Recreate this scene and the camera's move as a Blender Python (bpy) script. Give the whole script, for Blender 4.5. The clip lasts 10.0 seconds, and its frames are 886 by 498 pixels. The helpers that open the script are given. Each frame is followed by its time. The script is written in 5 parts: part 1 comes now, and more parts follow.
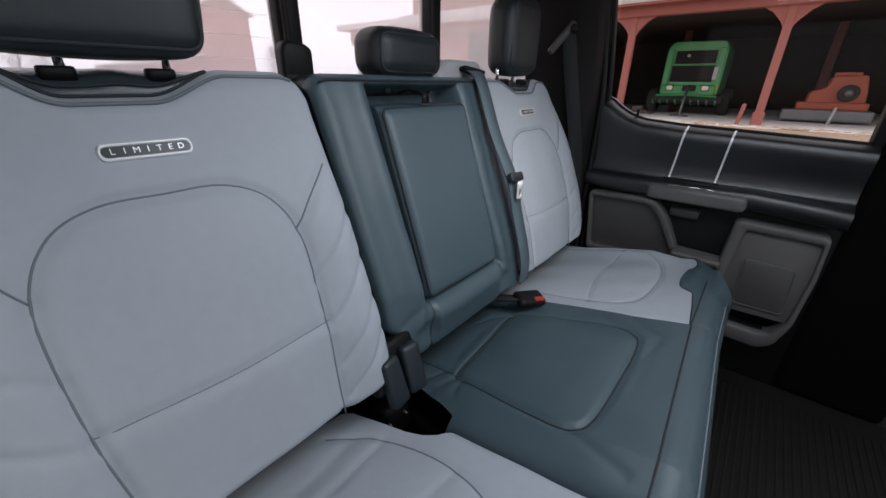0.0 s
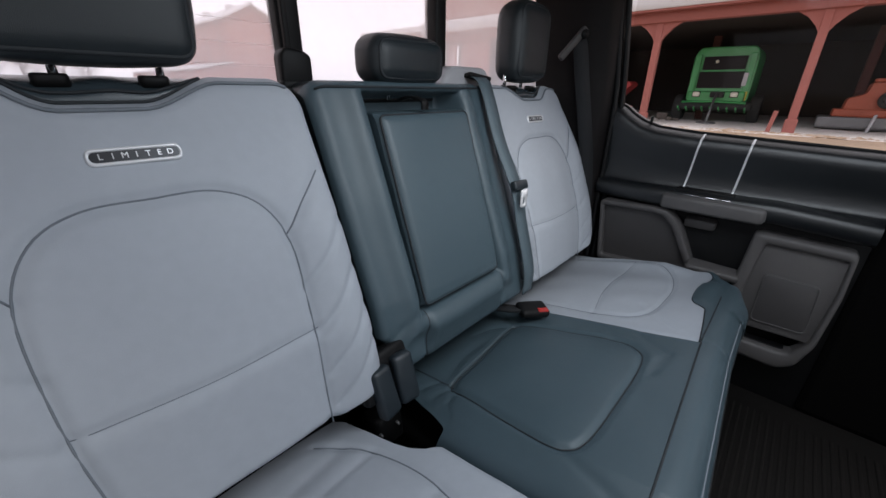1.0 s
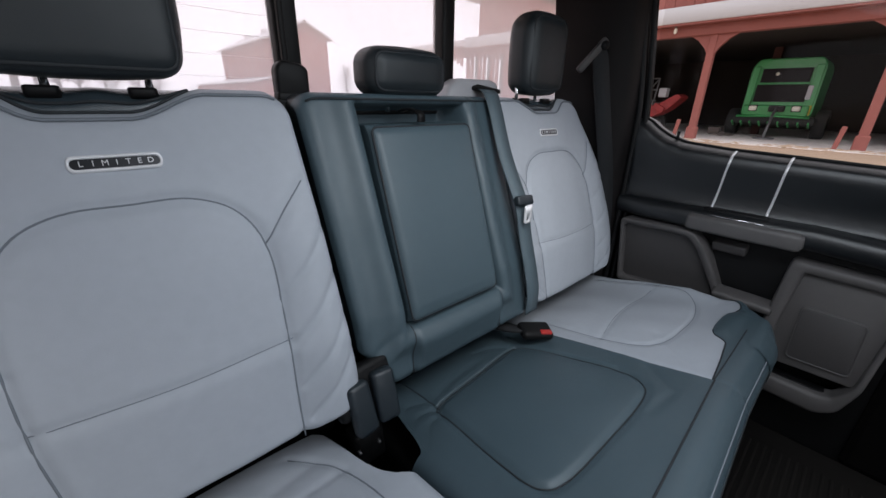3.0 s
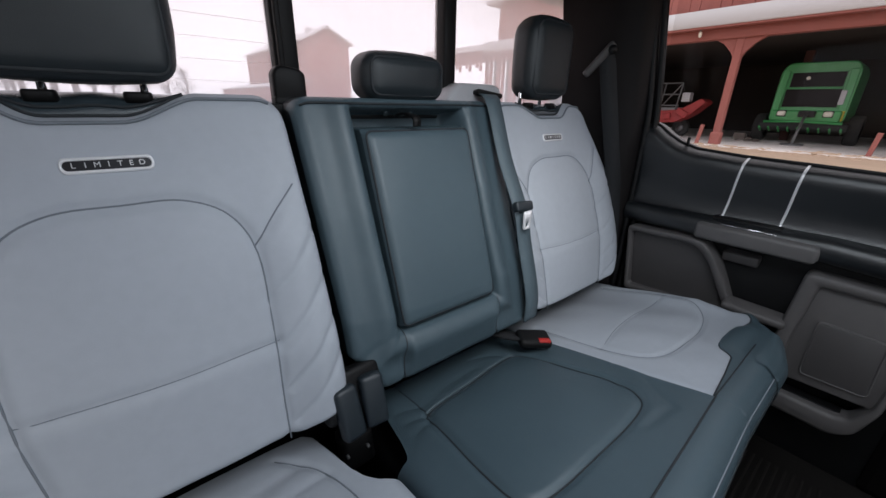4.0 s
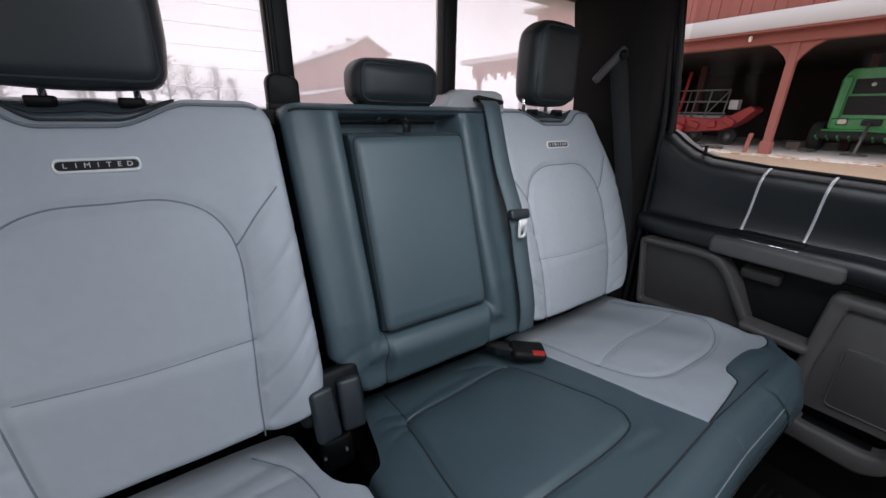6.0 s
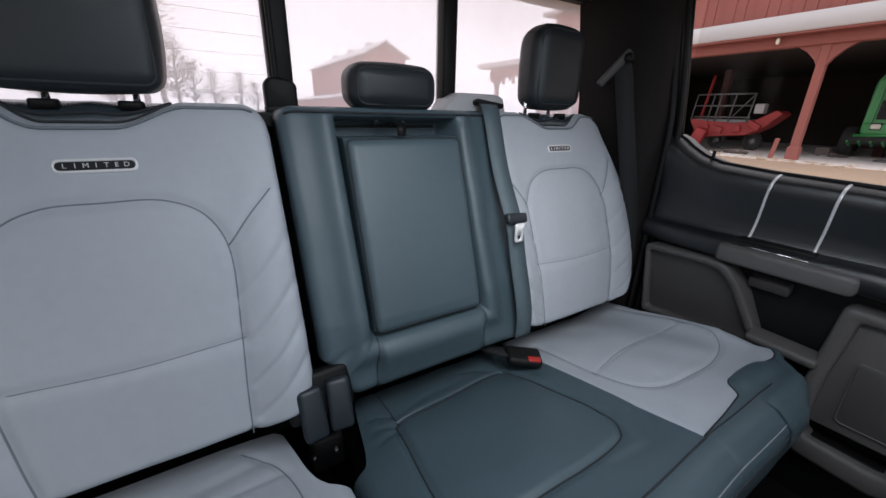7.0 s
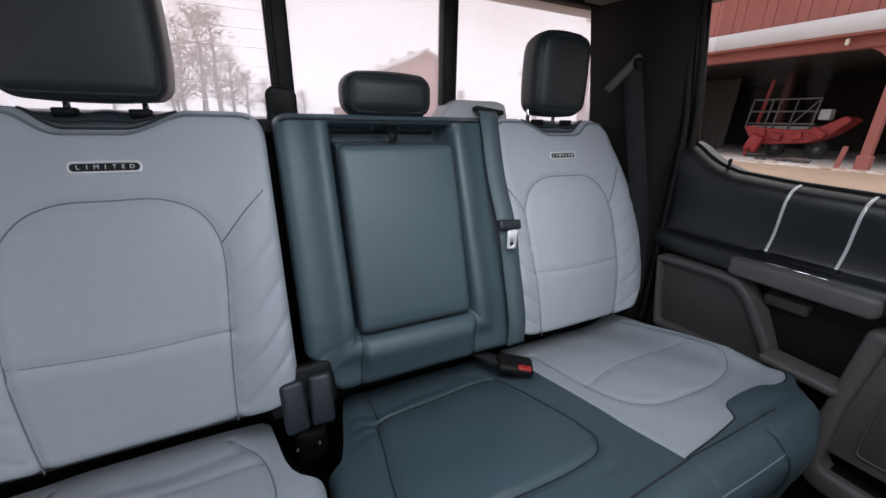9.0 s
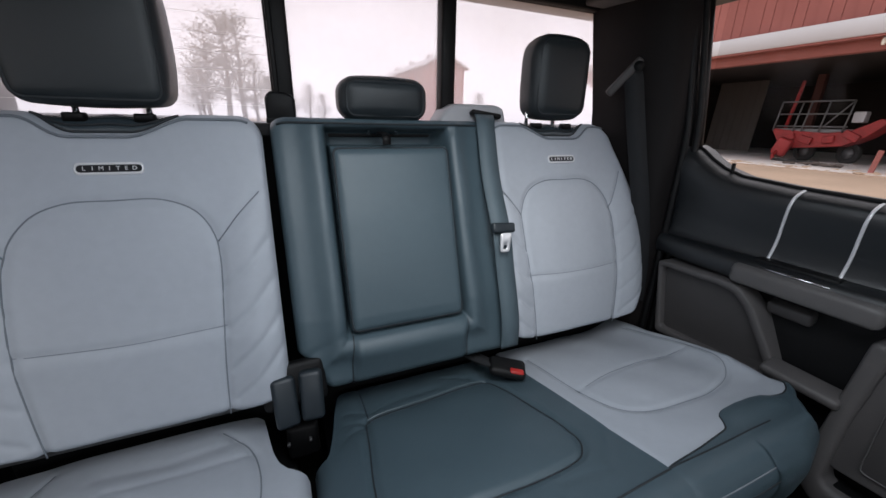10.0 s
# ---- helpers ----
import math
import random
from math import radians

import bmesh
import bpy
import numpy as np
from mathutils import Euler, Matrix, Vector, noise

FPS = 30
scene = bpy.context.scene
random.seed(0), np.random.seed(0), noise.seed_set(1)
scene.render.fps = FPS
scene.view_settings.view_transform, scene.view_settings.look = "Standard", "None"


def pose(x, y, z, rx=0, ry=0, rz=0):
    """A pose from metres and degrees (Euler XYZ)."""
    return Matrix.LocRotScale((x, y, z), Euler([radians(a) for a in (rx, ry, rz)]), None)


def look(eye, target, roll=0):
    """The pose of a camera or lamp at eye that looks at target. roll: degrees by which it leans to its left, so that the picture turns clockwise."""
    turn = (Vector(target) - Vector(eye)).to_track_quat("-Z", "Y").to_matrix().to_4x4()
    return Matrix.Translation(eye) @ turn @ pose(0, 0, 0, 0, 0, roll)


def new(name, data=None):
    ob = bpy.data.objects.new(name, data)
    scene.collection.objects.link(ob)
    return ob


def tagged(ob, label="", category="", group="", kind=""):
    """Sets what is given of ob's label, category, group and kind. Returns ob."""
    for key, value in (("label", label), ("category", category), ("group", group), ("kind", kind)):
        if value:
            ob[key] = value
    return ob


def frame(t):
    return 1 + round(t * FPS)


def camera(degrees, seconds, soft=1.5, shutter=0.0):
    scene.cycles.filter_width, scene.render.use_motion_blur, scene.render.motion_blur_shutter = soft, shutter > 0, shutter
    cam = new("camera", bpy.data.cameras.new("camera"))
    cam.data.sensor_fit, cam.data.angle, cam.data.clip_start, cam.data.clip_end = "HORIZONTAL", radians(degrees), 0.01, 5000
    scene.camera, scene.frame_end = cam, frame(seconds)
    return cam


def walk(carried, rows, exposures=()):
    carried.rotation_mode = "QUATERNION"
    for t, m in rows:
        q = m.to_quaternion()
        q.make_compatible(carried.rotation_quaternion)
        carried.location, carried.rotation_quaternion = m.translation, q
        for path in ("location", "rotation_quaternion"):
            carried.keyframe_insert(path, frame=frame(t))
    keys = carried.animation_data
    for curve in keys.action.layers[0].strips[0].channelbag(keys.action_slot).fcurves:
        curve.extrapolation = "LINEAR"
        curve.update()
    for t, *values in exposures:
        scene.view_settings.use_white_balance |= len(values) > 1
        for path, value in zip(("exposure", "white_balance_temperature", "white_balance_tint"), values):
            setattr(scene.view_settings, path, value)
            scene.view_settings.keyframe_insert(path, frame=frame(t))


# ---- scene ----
cam = camera(99.3, 10.0)
PATH = [
    (0, (-0.581, -0.551, 0.973), (0.839, 0.602, 0.163), 0.8),
    (0.5, (-0.562, -0.562, 0.973), (0.831, 0.631, 0.177), 0.8),
    (1, (-0.544, -0.573, 0.974), (0.821, 0.66, 0.189), 0.8),
    (1.5, (-0.526, -0.583, 0.975), (0.81, 0.689, 0.202), 0.9),
    (2, (-0.507, -0.594, 0.975), (0.797, 0.719, 0.216), 1.0),
    (2.5, (-0.488, -0.605, 0.975), (0.788, 0.742, 0.228), 1.0),
    (4, (-0.433, -0.639, 0.977), (0.754, 0.801, 0.257), 1.2),
    (4.5, (-0.416, -0.65, 0.977), (0.742, 0.816, 0.263), 1.2),
    (5, (-0.398, -0.662, 0.976), (0.729, 0.833, 0.272), 1.2),
    (5.5, (-0.38, -0.674, 0.976), (0.714, 0.848, 0.279), 1.2),
    (7, (-0.326, -0.707, 0.977), (0.671, 0.888, 0.3), 1.4),
    (7.5, (-0.308, -0.72, 0.977), (0.653, 0.901, 0.307), 1.4),
    (8, (-0.291, -0.731, 0.977), (0.635, 0.913, 0.315), 1.4),
    (8.5, (-0.274, -0.743, 0.977), (0.617, 0.924, 0.322), 1.4),
    (9, (-0.249, -0.761, 0.979), (0.589, 0.933, 0.328), 1.3),
    (9.5, (-0.228, -0.776, 0.981), (0.569, 0.94, 0.334), 1.3),
    (10, (-0.208, -0.789, 0.982), (0.554, 0.946, 0.341), 1.3),
]
walk(cam, [(t, look(eye, target, roll)) for t, eye, target, roll in PATH])

# ---- world and light ----
world = bpy.data.worlds.new("overcast")
scene.world = world
world.use_nodes = True
wn, wl = world.node_tree.nodes, world.node_tree.links
wn.clear()
w_sky = wn.new("ShaderNodeTexSky")
w_sky.sky_type = 'NISHITA'
w_sky.sun_disc = False
w_sky.sun_elevation, w_sky.sun_rotation = radians(38), radians(200)
w_hsv = wn.new("ShaderNodeHueSaturation")
w_hsv.inputs["Saturation"].default_value = 0.12
w_mix = wn.new("ShaderNodeMix")
w_mix.data_type = 'RGBA'
w_mix.inputs[0].default_value = 0.8
w_mix.inputs[7].default_value = (17.4, 16.95, 17.9, 1)
w_bg = wn.new("ShaderNodeBackground")
w_bg.inputs["Strength"].default_value = 0.1
w_out = wn.new("ShaderNodeOutputWorld")
wl.new(w_sky.outputs[0], w_hsv.inputs["Color"])
wl.new(w_hsv.outputs[0], w_mix.inputs[6])
wl.new(w_mix.outputs[2], w_bg.inputs[0])
wl.new(w_bg.outputs[0], w_out.inputs[0])

sun = new("sun", bpy.data.lights.new("sun", 'SUN'))
sun.data.energy, sun.data.angle, sun.data.color = 1.2, radians(30), (1.0, 0.97, 0.94)
sun.matrix_world = look((-20, -40, 45), (0, 0, 0))


def opening_lamp(name, eye, target, w, h, watts, col=(0.83, 0.94, 1.04)):
    """Area lamp that adds daylight at a cab opening, the added roof opening included."""
    lamp = new(name, bpy.data.lights.new(name, 'AREA'))
    lamp.data.shape, lamp.data.size, lamp.data.size_y = 'RECTANGLE', w, h
    lamp.data.energy, lamp.data.color = watts, col
    lamp.matrix_world = look(eye, target)
    return lamp


opening_lamp("windshield_daylight", (-0.2, -2.02, 1.22), (0.0, -0.4, 0.70), 1.1, 0.5, 4.9)
opening_lamp("right_front_window_daylight", (0.87, -1.48, 1.08), (0.1, -0.5, 0.6), 0.9, 0.4, 0.25)
# Fill lamp added overhead to brighten the cushions, at an unseen roof opening.
opening_lamp("moonroof_daylight", (-0.03, -0.68, 1.335), (0.05, -0.66, 0.4), 0.58, 0.46, 4.1)


# ---- materials ----
def rgb(c):
    return (c[0], c[1], c[2], 1.0)


def material(name, col, rough=0.5, metal=0.0, var=0.12, scale=6.0, grain=0.0, grain_scale=900.0, spec=0.5, var2=0.05, scale2=60.0, coat=0.0, grain_kind="voronoi", sheen=0.0):
    """Base colour varied at two scales, roughness varied with it, and a fine relief."""
    m = bpy.data.materials.new(name)
    m.use_nodes = True
    n, l = m.node_tree.nodes, m.node_tree.links
    b = n["Principled BSDF"]
    tc = n.new("ShaderNodeTexCoord")
    info = n.new("ShaderNodeObjectInfo")
    big = n.new("ShaderNodeTexNoise")
    big.inputs["Scale"].default_value, big.inputs["Detail"].default_value = scale, 4
    small = n.new("ShaderNodeTexNoise")
    small.inputs["Scale"].default_value, small.inputs["Detail"].default_value = scale2, 3
    l.new(tc.outputs["Object"], big.inputs["Vector"])
    l.new(tc.outputs["Object"], small.inputs["Vector"])
    ma = n.new("ShaderNodeMath")
    ma.operation = 'MULTIPLY_ADD'
    ma.inputs[1].default_value, ma.inputs[2].default_value = var * 2, 1 - var
    l.new(big.outputs["Fac"], ma.inputs[0])
    mb = n.new("ShaderNodeMath")
    mb.operation = 'MULTIPLY_ADD'
    mb.inputs[1].default_value, mb.inputs[2].default_value = var2 * 2, 1 - var2
    l.new(small.outputs["Fac"], mb.inputs[0])
    mc = n.new("ShaderNodeMath")
    mc.operation = 'MULTIPLY'
    l.new(ma.outputs[0], mc.inputs[0])
    l.new(mb.outputs[0], mc.inputs[1])
    sc = n.new("ShaderNodeVectorMath")
    sc.operation = 'SCALE'
    sc.inputs[0].default_value = col
    l.new(mc.outputs[0], sc.inputs["Scale"])
    l.new(sc.outputs[0], b.inputs["Base Color"])
    mr = n.new("ShaderNodeMath")
    mr.operation = 'MULTIPLY'
    mr.inputs[1].default_value = rough
    l.new(mb.outputs[0], mr.inputs[0])
    l.new(mr.outputs[0], b.inputs["Roughness"])
    b.inputs["Metallic"].default_value = metal
    b.inputs["Specular IOR Level"].default_value = spec
    b.inputs["Coat Weight"].default_value = coat
    b.inputs["Sheen Weight"].default_value = sheen
    if grain:
        if grain_kind == "voronoi":
            g = n.new("ShaderNodeTexVoronoi")
            g.feature = 'DISTANCE_TO_EDGE'
            out = g.outputs["Distance"]
        else:
            g = n.new("ShaderNodeTexNoise")
            g.inputs["Detail"].default_value = 5
            out = g.outputs["Fac"]
        g.inputs["Scale"].default_value = grain_scale
        l.new(tc.outputs["Object"], g.inputs["Vector"])
        bp = n.new("ShaderNodeBump")
        bp.inputs["Strength"].default_value, bp.inputs["Distance"].default_value = grain, 0.001
        l.new(out, bp.inputs["Height"])
        soft = n.new("ShaderNodeTexNoise")
        soft.inputs["Scale"].default_value, soft.inputs["Detail"].default_value = scale2 * 0.35, 2
        l.new(tc.outputs["Object"], soft.inputs["Vector"])
        bq = n.new("ShaderNodeBump")
        bq.inputs["Strength"].default_value, bq.inputs["Distance"].default_value = 0.15, 0.004
        l.new(soft.outputs["Fac"], bq.inputs["Height"])
        l.new(bp.outputs["Normal"], bq.inputs["Normal"])
        l.new(bq.outputs["Normal"], b.inputs["Normal"])
    return m


M_GREY = material("light_grey_leather", (0.386, 0.415, 0.460), 0.52, var=0.05, grain=0.25, spec=0.4)
M_TEAL = material("slate_teal_leather", (0.060, 0.091, 0.109), 0.37, var=0.08, grain=0.3, spec=0.5)
# Dark teal leather lowered further, so headrests and pad sides hold their shade.
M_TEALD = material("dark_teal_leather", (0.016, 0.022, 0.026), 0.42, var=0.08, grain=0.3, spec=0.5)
M_SCOOP = material("glossy_dark_teal_leather", (0.036, 0.050, 0.060), 0.26, var=0.08, grain=0.2, spec=0.6)
# Pale, mostly non-metallic base holds the chrome's bright reflection in its colour.
M_BADGE = material("painted_shine_metal", (0.84, 0.84, 0.86), 0.24, metal=0.25, var=0.04)
M_PLATE = material("smoked_badge_metal", (0.035, 0.036, 0.040), 0.3, metal=0.5, var=0.1)
# Lighter teal that paints the highlight on the cushion's back crease.
M_CREASE_HI = material("teal_crease_highlight", (0.085, 0.118, 0.135), 0.34, var=0.1, spec=0.6)
M_SEAM = material("seam_thread", (0.17, 0.19, 0.215), 0.8, var=0.1)
M_SEAMD = material("dark_seam_thread", (0.016, 0.020, 0.024), 0.7, var=0.1)
M_BLACK = material("black_leather", (0.0085, 0.0100, 0.0118), 0.35, var=0.15, grain=0.25, spec=0.8)
M_PLAST = material("black_plastic", (0.006, 0.006, 0.0065), 0.5, var=0.15, grain=0.2, grain_scale=1500, spec=0.22)
M_GREYP = material("charcoal_plastic", (0.102, 0.095, 0.094), 0.5, var=0.08, grain=0.25, grain_scale=1300)
M_GREYP2 = material("dark_charcoal_plastic", (0.066, 0.061, 0.061), 0.55, var=0.08, grain=0.25, grain_scale=1300)
M_SHIELD = material("slate_plastic", (0.017, 0.024, 0.030), 0.38, var=0.08, grain=0.15, grain_scale=1300)
M_TRIM = material("pillar_trim", (0.013, 0.0112, 0.0112), 0.6, var=0.1, grain=0.2, grain_scale=1400, spec=0.12)
# Darker, duller copy of pillar_trim; the centre pillar's shade is in its colour.
M_PILLARB = material("shaded_pillar_trim", (0.0035, 0.0032, 0.0032), 0.85, var=0.1, grain=0.2, grain_scale=1400, spec=0.04)
M_HANDLE = material("grey_handle_plastic", (0.108, 0.102, 0.101), 0.45, var=0.08, grain=0.2, grain_scale=1300)
M_LINER = material("headliner_cloth", (0.10, 0.095, 0.092), 0.95, var=0.08, grain=0.4, grain_scale=700, grain_kind="noise")
M_CHROME = material("chrome", (0.80, 0.80, 0.82), 0.12, metal=1.0, var=0.03)
M_SATIN = material("satin_silver", (0.62, 0.62, 0.63), 0.32, metal=1.0, var=0.05)
M_BELT = material("seat_belt_webbing", (0.011, 0.012, 0.014), 0.85, var=0.06, grain=0.5, grain_scale=1200, grain_kind="noise")
M_BELTT = material("teal_seat_belt_webbing", (0.080, 0.114, 0.134), 0.55, var=0.06, grain=0.5, grain_scale=1200, grain_kind="noise")
M_RED = material("red_button", (0.42, 0.022, 0.018), 0.35, var=0.05)
M_LIGHTP = material("pale_grey_plastic", (0.42, 0.42, 0.44), 0.5, var=0.05, grain=0.15, grain_scale=1300)
M_MAT = material("rubber_floor_mat", (0.020, 0.018, 0.017), 0.62, var=0.2, grain=0.3, grain_scale=500, grain_kind="noise", spec=0.12)
M_CARPET = material("black_carpet", (0.007, 0.0065, 0.006), 0.95, var=0.2, grain=0.6, grain_scale=600, grain_kind="noise")
M_GRAVEL = material("tan_gravel", (0.42, 0.31, 0.225), 0.95, var=0.25, scale=0.25, var2=0.25, scale2=6, grain=0.6, grain_scale=18, grain_kind="noise")
M_CONC = material("pale_concrete", (0.66, 0.62, 0.60), 0.9, var=0.35, scale=0.4, var2=0.2, scale2=5, grain=0.3, grain_scale=30, grain_kind="noise")
M_BARN = material("red_barn_paint", (0.275, 0.092, 0.078), 0.8, var=0.12, scale=0.6, var2=0.15, scale2=7, grain=0.3, grain_scale=25, grain_kind="noise")
M_WHITE = material("white_eave_paint", (0.50, 0.50, 0.52), 0.7, var=0.06, scale=0.5, var2=0.05, scale2=6)
# Near-black brown puts the shade inside the open bays into the boards.
M_SHED = material("shed_shade_brown", (0.026, 0.019, 0.016), 0.95, var=0.25, scale=0.7, var2=0.2, scale2=9)
M_GREEN = material("green_machine_paint", (0.045, 0.30, 0.085), 0.4, var=0.1, scale=1.5, coat=0.3)
M_YELLOW = material("yellow_paint", (0.55, 0.42, 0.03), 0.5)
M_WAGON = material("red_machine_paint", (0.30, 0.026, 0.026), 0.6, var=0.5, scale=2.6, var2=0.35, scale2=9)
M_ORANGE = material("orange_machine_paint", (0.29, 0.062, 0.030), 0.55, var=0.2, scale=1.5)
M_STEEL = material("weathered_steel", (0.16, 0.16, 0.165), 0.5, metal=0.6, var=0.2, scale=3)
M_TYRE = material("rubber_tyre", (0.02, 0.02, 0.02), 0.85, var=0.2)
M_DARKGL = material("dark_cab_glass", (0.010, 0.007, 0.008), 0.3, var=0.1, spec=0.12)
# Darkened copy of red_barn_paint; the shade inside the shed is in its colour.
M_INNER = material("shaded_red_timber", (0.075, 0.030, 0.025), 0.9, var=0.2, scale=1.0)
M_LEAF = material("weathered_grey_boards", (0.13, 0.115, 0.105), 0.9, var=0.2, scale=1.2)
M_DEFROST = material("defroster_line", (0.88, 0.84, 0.85), 0.6)
M_LAMP = material("pale_lamp_lens", (0.75, 0.72, 0.62), 0.2)
M_BARK = material("grey_bark", (0.11, 0.09, 0.08), 0.95, var=0.2, scale=2)
M_ROOF = material("pale_tin_roof", (0.55, 0.54, 0.56), 0.5, var=0.1, scale=0.6)
M_FOLIAGE = material("winter_foliage", (0.085, 0.080, 0.055), 0.9, var=0.3, scale=0.5)


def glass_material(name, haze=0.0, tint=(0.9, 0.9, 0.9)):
    """Thin pane: clear with a faint gloss, and an added haze that washes out the view."""
    m = bpy.data.materials.new(name)
    m.use_nodes = True
    n, l = m.node_tree.nodes, m.node_tree.links
    n.clear()
    out = n.new("ShaderNodeOutputMaterial")
    tr = n.new("ShaderNodeBsdfTransparent")
    tr.inputs[0].default_value = rgb(tint)
    gl = n.new("ShaderNodeBsdfGlossy")
    gl.inputs["Roughness"].default_value = 0.02
    mx = n.new("ShaderNodeMixShader")
    mx.inputs[0].default_value = 0.004
    l.new(tr.outputs[0], mx.inputs[1])
    l.new(gl.outputs[0], mx.inputs[2])
    last = mx
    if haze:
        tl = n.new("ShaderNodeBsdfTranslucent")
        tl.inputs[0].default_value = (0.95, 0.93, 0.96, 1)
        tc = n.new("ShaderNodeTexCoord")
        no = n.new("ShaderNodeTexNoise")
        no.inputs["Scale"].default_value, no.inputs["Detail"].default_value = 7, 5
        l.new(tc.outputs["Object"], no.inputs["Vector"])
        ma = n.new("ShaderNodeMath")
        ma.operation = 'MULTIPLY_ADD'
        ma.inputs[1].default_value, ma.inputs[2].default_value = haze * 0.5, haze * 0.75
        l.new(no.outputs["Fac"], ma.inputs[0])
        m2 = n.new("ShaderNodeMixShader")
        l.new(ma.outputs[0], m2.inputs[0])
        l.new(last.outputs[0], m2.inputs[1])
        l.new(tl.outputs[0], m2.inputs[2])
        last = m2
    l.new(last.outputs[0], out.inputs[0])
    return m


M_GLASS = glass_material("side_glass", 0.0, (0.93, 0.92, 0.92))
# Tint for the unseen left panes, added to cut the light from that side.
M_TINT = glass_material("dimming_side_glass", 0.0, (0.84, 0.85, 0.86))
# Haze is put into this pane so the view behind looks overexposed.
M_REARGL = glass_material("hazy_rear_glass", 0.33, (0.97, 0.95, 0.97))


# ---- builders ----
def thing(name, label, category, group="", kind="", at=(0, 0, 0)):
    ob = new(name)
    ob.empty_display_size = 0.05
    ob.location = at
    return tagged(ob, label, category, group, kind)


def adopt(ob, parent):
    if parent is not None:
        ob.parent = parent
        if parent.parent is None:
            ob.matrix_parent_inverse = Matrix.Translation(-Vector(parent.location))
    return ob


def part(name, bm, mat, parent=None, label="", smooth=True):
    """Link a bmesh as one mesh object under a thing or a part."""
    me = bpy.data.meshes.new(name)
    bm.to_mesh(me)
    bm.free()
    me.materials.append(mat)
    if smooth:
        for p in me.polygons:
            p.use_smooth = True
    ob = new(name, me)
    adopt(ob, parent)
    if label:
        ob["label"] = label
    return ob


def grid_mesh(name, pts, mat, parent=None, label="", closed_u=False):
    """A sheet from an array of points (rows, columns, 3)."""
    nr, nc = pts.shape[:2]
    v = pts.reshape(-1, 3)
    f = []
    for i in range(nr - 1):
        for j in range(nc - (0 if closed_u else 1)):
            k = (j + 1) % nc
            f.append((i * nc + j, i * nc + k, (i + 1) * nc + k, (i + 1) * nc + j))
    me = bpy.data.meshes.new(name)
    me.from_pydata(v.tolist(), [], f)
    me.materials.append(mat)
    for p in me.polygons:
        p.use_smooth = True
    me.update()
    ob = new(name, me)
    adopt(ob, parent)
    if label:
        ob["label"] = label
    return ob


def box_bm(lo, hi, bevel=0.0, seg=2, bm=None):
    own = bm if bm is not None else bmesh.new()
    c = [(a + b) / 2 for a, b in zip(lo, hi)]
    s = [abs(b - a) for a, b in zip(lo, hi)]
    r = bmesh.ops.create_cube(own, size=1.0, matrix=Matrix.LocRotScale(c, None, s))
    if bevel:
        es = list({e for v in r["verts"] for e in v.link_edges})
        bmesh.ops.bevel(own, geom=es, offset=bevel, segments=seg, profile=0.5, affect='EDGES')
    return own


def turned_box(centre, size, m3, bevel=0.0, seg=2, bm=None):
    """A bevelled box turned by an Euler in degrees about its centre."""
    own = bmesh.new()
    box_bm([-s / 2 for s in size], [s / 2 for s in size], bevel, seg, own)
    bmesh.ops.transform(own, matrix=Matrix.LocRotScale(centre, Euler([radians(a) for a in m3]), None), verts=own.verts)
    if bm is None:
        return own
    tmp = bpy.data.meshes.new("tmp")
    own.to_mesh(tmp)
    own.free()
    bm.from_mesh(tmp)
    bpy.data.meshes.remove(tmp)
    return bm


def tube_bm(path, r, sides=8, bm=None, caps=True):
    """A tube of radius r (or of one radius a point) along a path."""
    own = bm if bm is not None else bmesh.new()
    pts = [Vector(p) for p in path]
    rs = r if isinstance(r, (list, tuple)) else [r] * len(pts)
    rings = []
    ref = None
    for i, p in enumerate(pts):
        d = (pts[min(i + 1, len(pts) - 1)] - pts[max(i - 1, 0)]).normalized()
        if ref is None:
            ref = d.orthogonal().normalized()
        ref = (ref - d * ref.dot(d)).normalized()
        q = d.cross(ref)
        rings.append([own.verts.new(p + (ref * math.cos(a) + q * math.sin(a)) * rs[i]) for a in (2 * math.pi * k / sides for k in range(sides))])
    for a, b in zip(rings, rings[1:]):
        for k in range(sides):
            own.faces.new((a[k], a[(k + 1) % sides], b[(k + 1) % sides], b[k]))
    if caps:
        own.faces.new(rings[0][::-1])
        own.faces.new(rings[-1])
    return own


def strap_bm(path, width_dir, w, th=0.0015):
    """A flat webbing strap along a path."""
    bm = bmesh.new()
    pts = [Vector(p) for p in path]
    wd = Vector(width_dir).normalized()
    rings = []
    for i, p in enumerate(pts):
        d = (pts[min(i + 1, len(pts) - 1)] - pts[max(i - 1, 0)]).normalized()
        a = (wd - d * wd.dot(d)).normalized()
        nn = d.cross(a)
        rings.append([bm.verts.new(p + a * sx * w / 2 + nn * sy * th) for sx, sy in ((-1, -1), (1, -1), (1, 1), (-1, 1))])
    for a, b in zip(rings, rings[1:]):
        for k in range(4):
            bm.faces.new((a[k], a[(k + 1) % 4], b[(k + 1) % 4], b[k]))
    bm.faces.new(rings[0][::-1])
    bm.faces.new(rings[-1])
    return bm


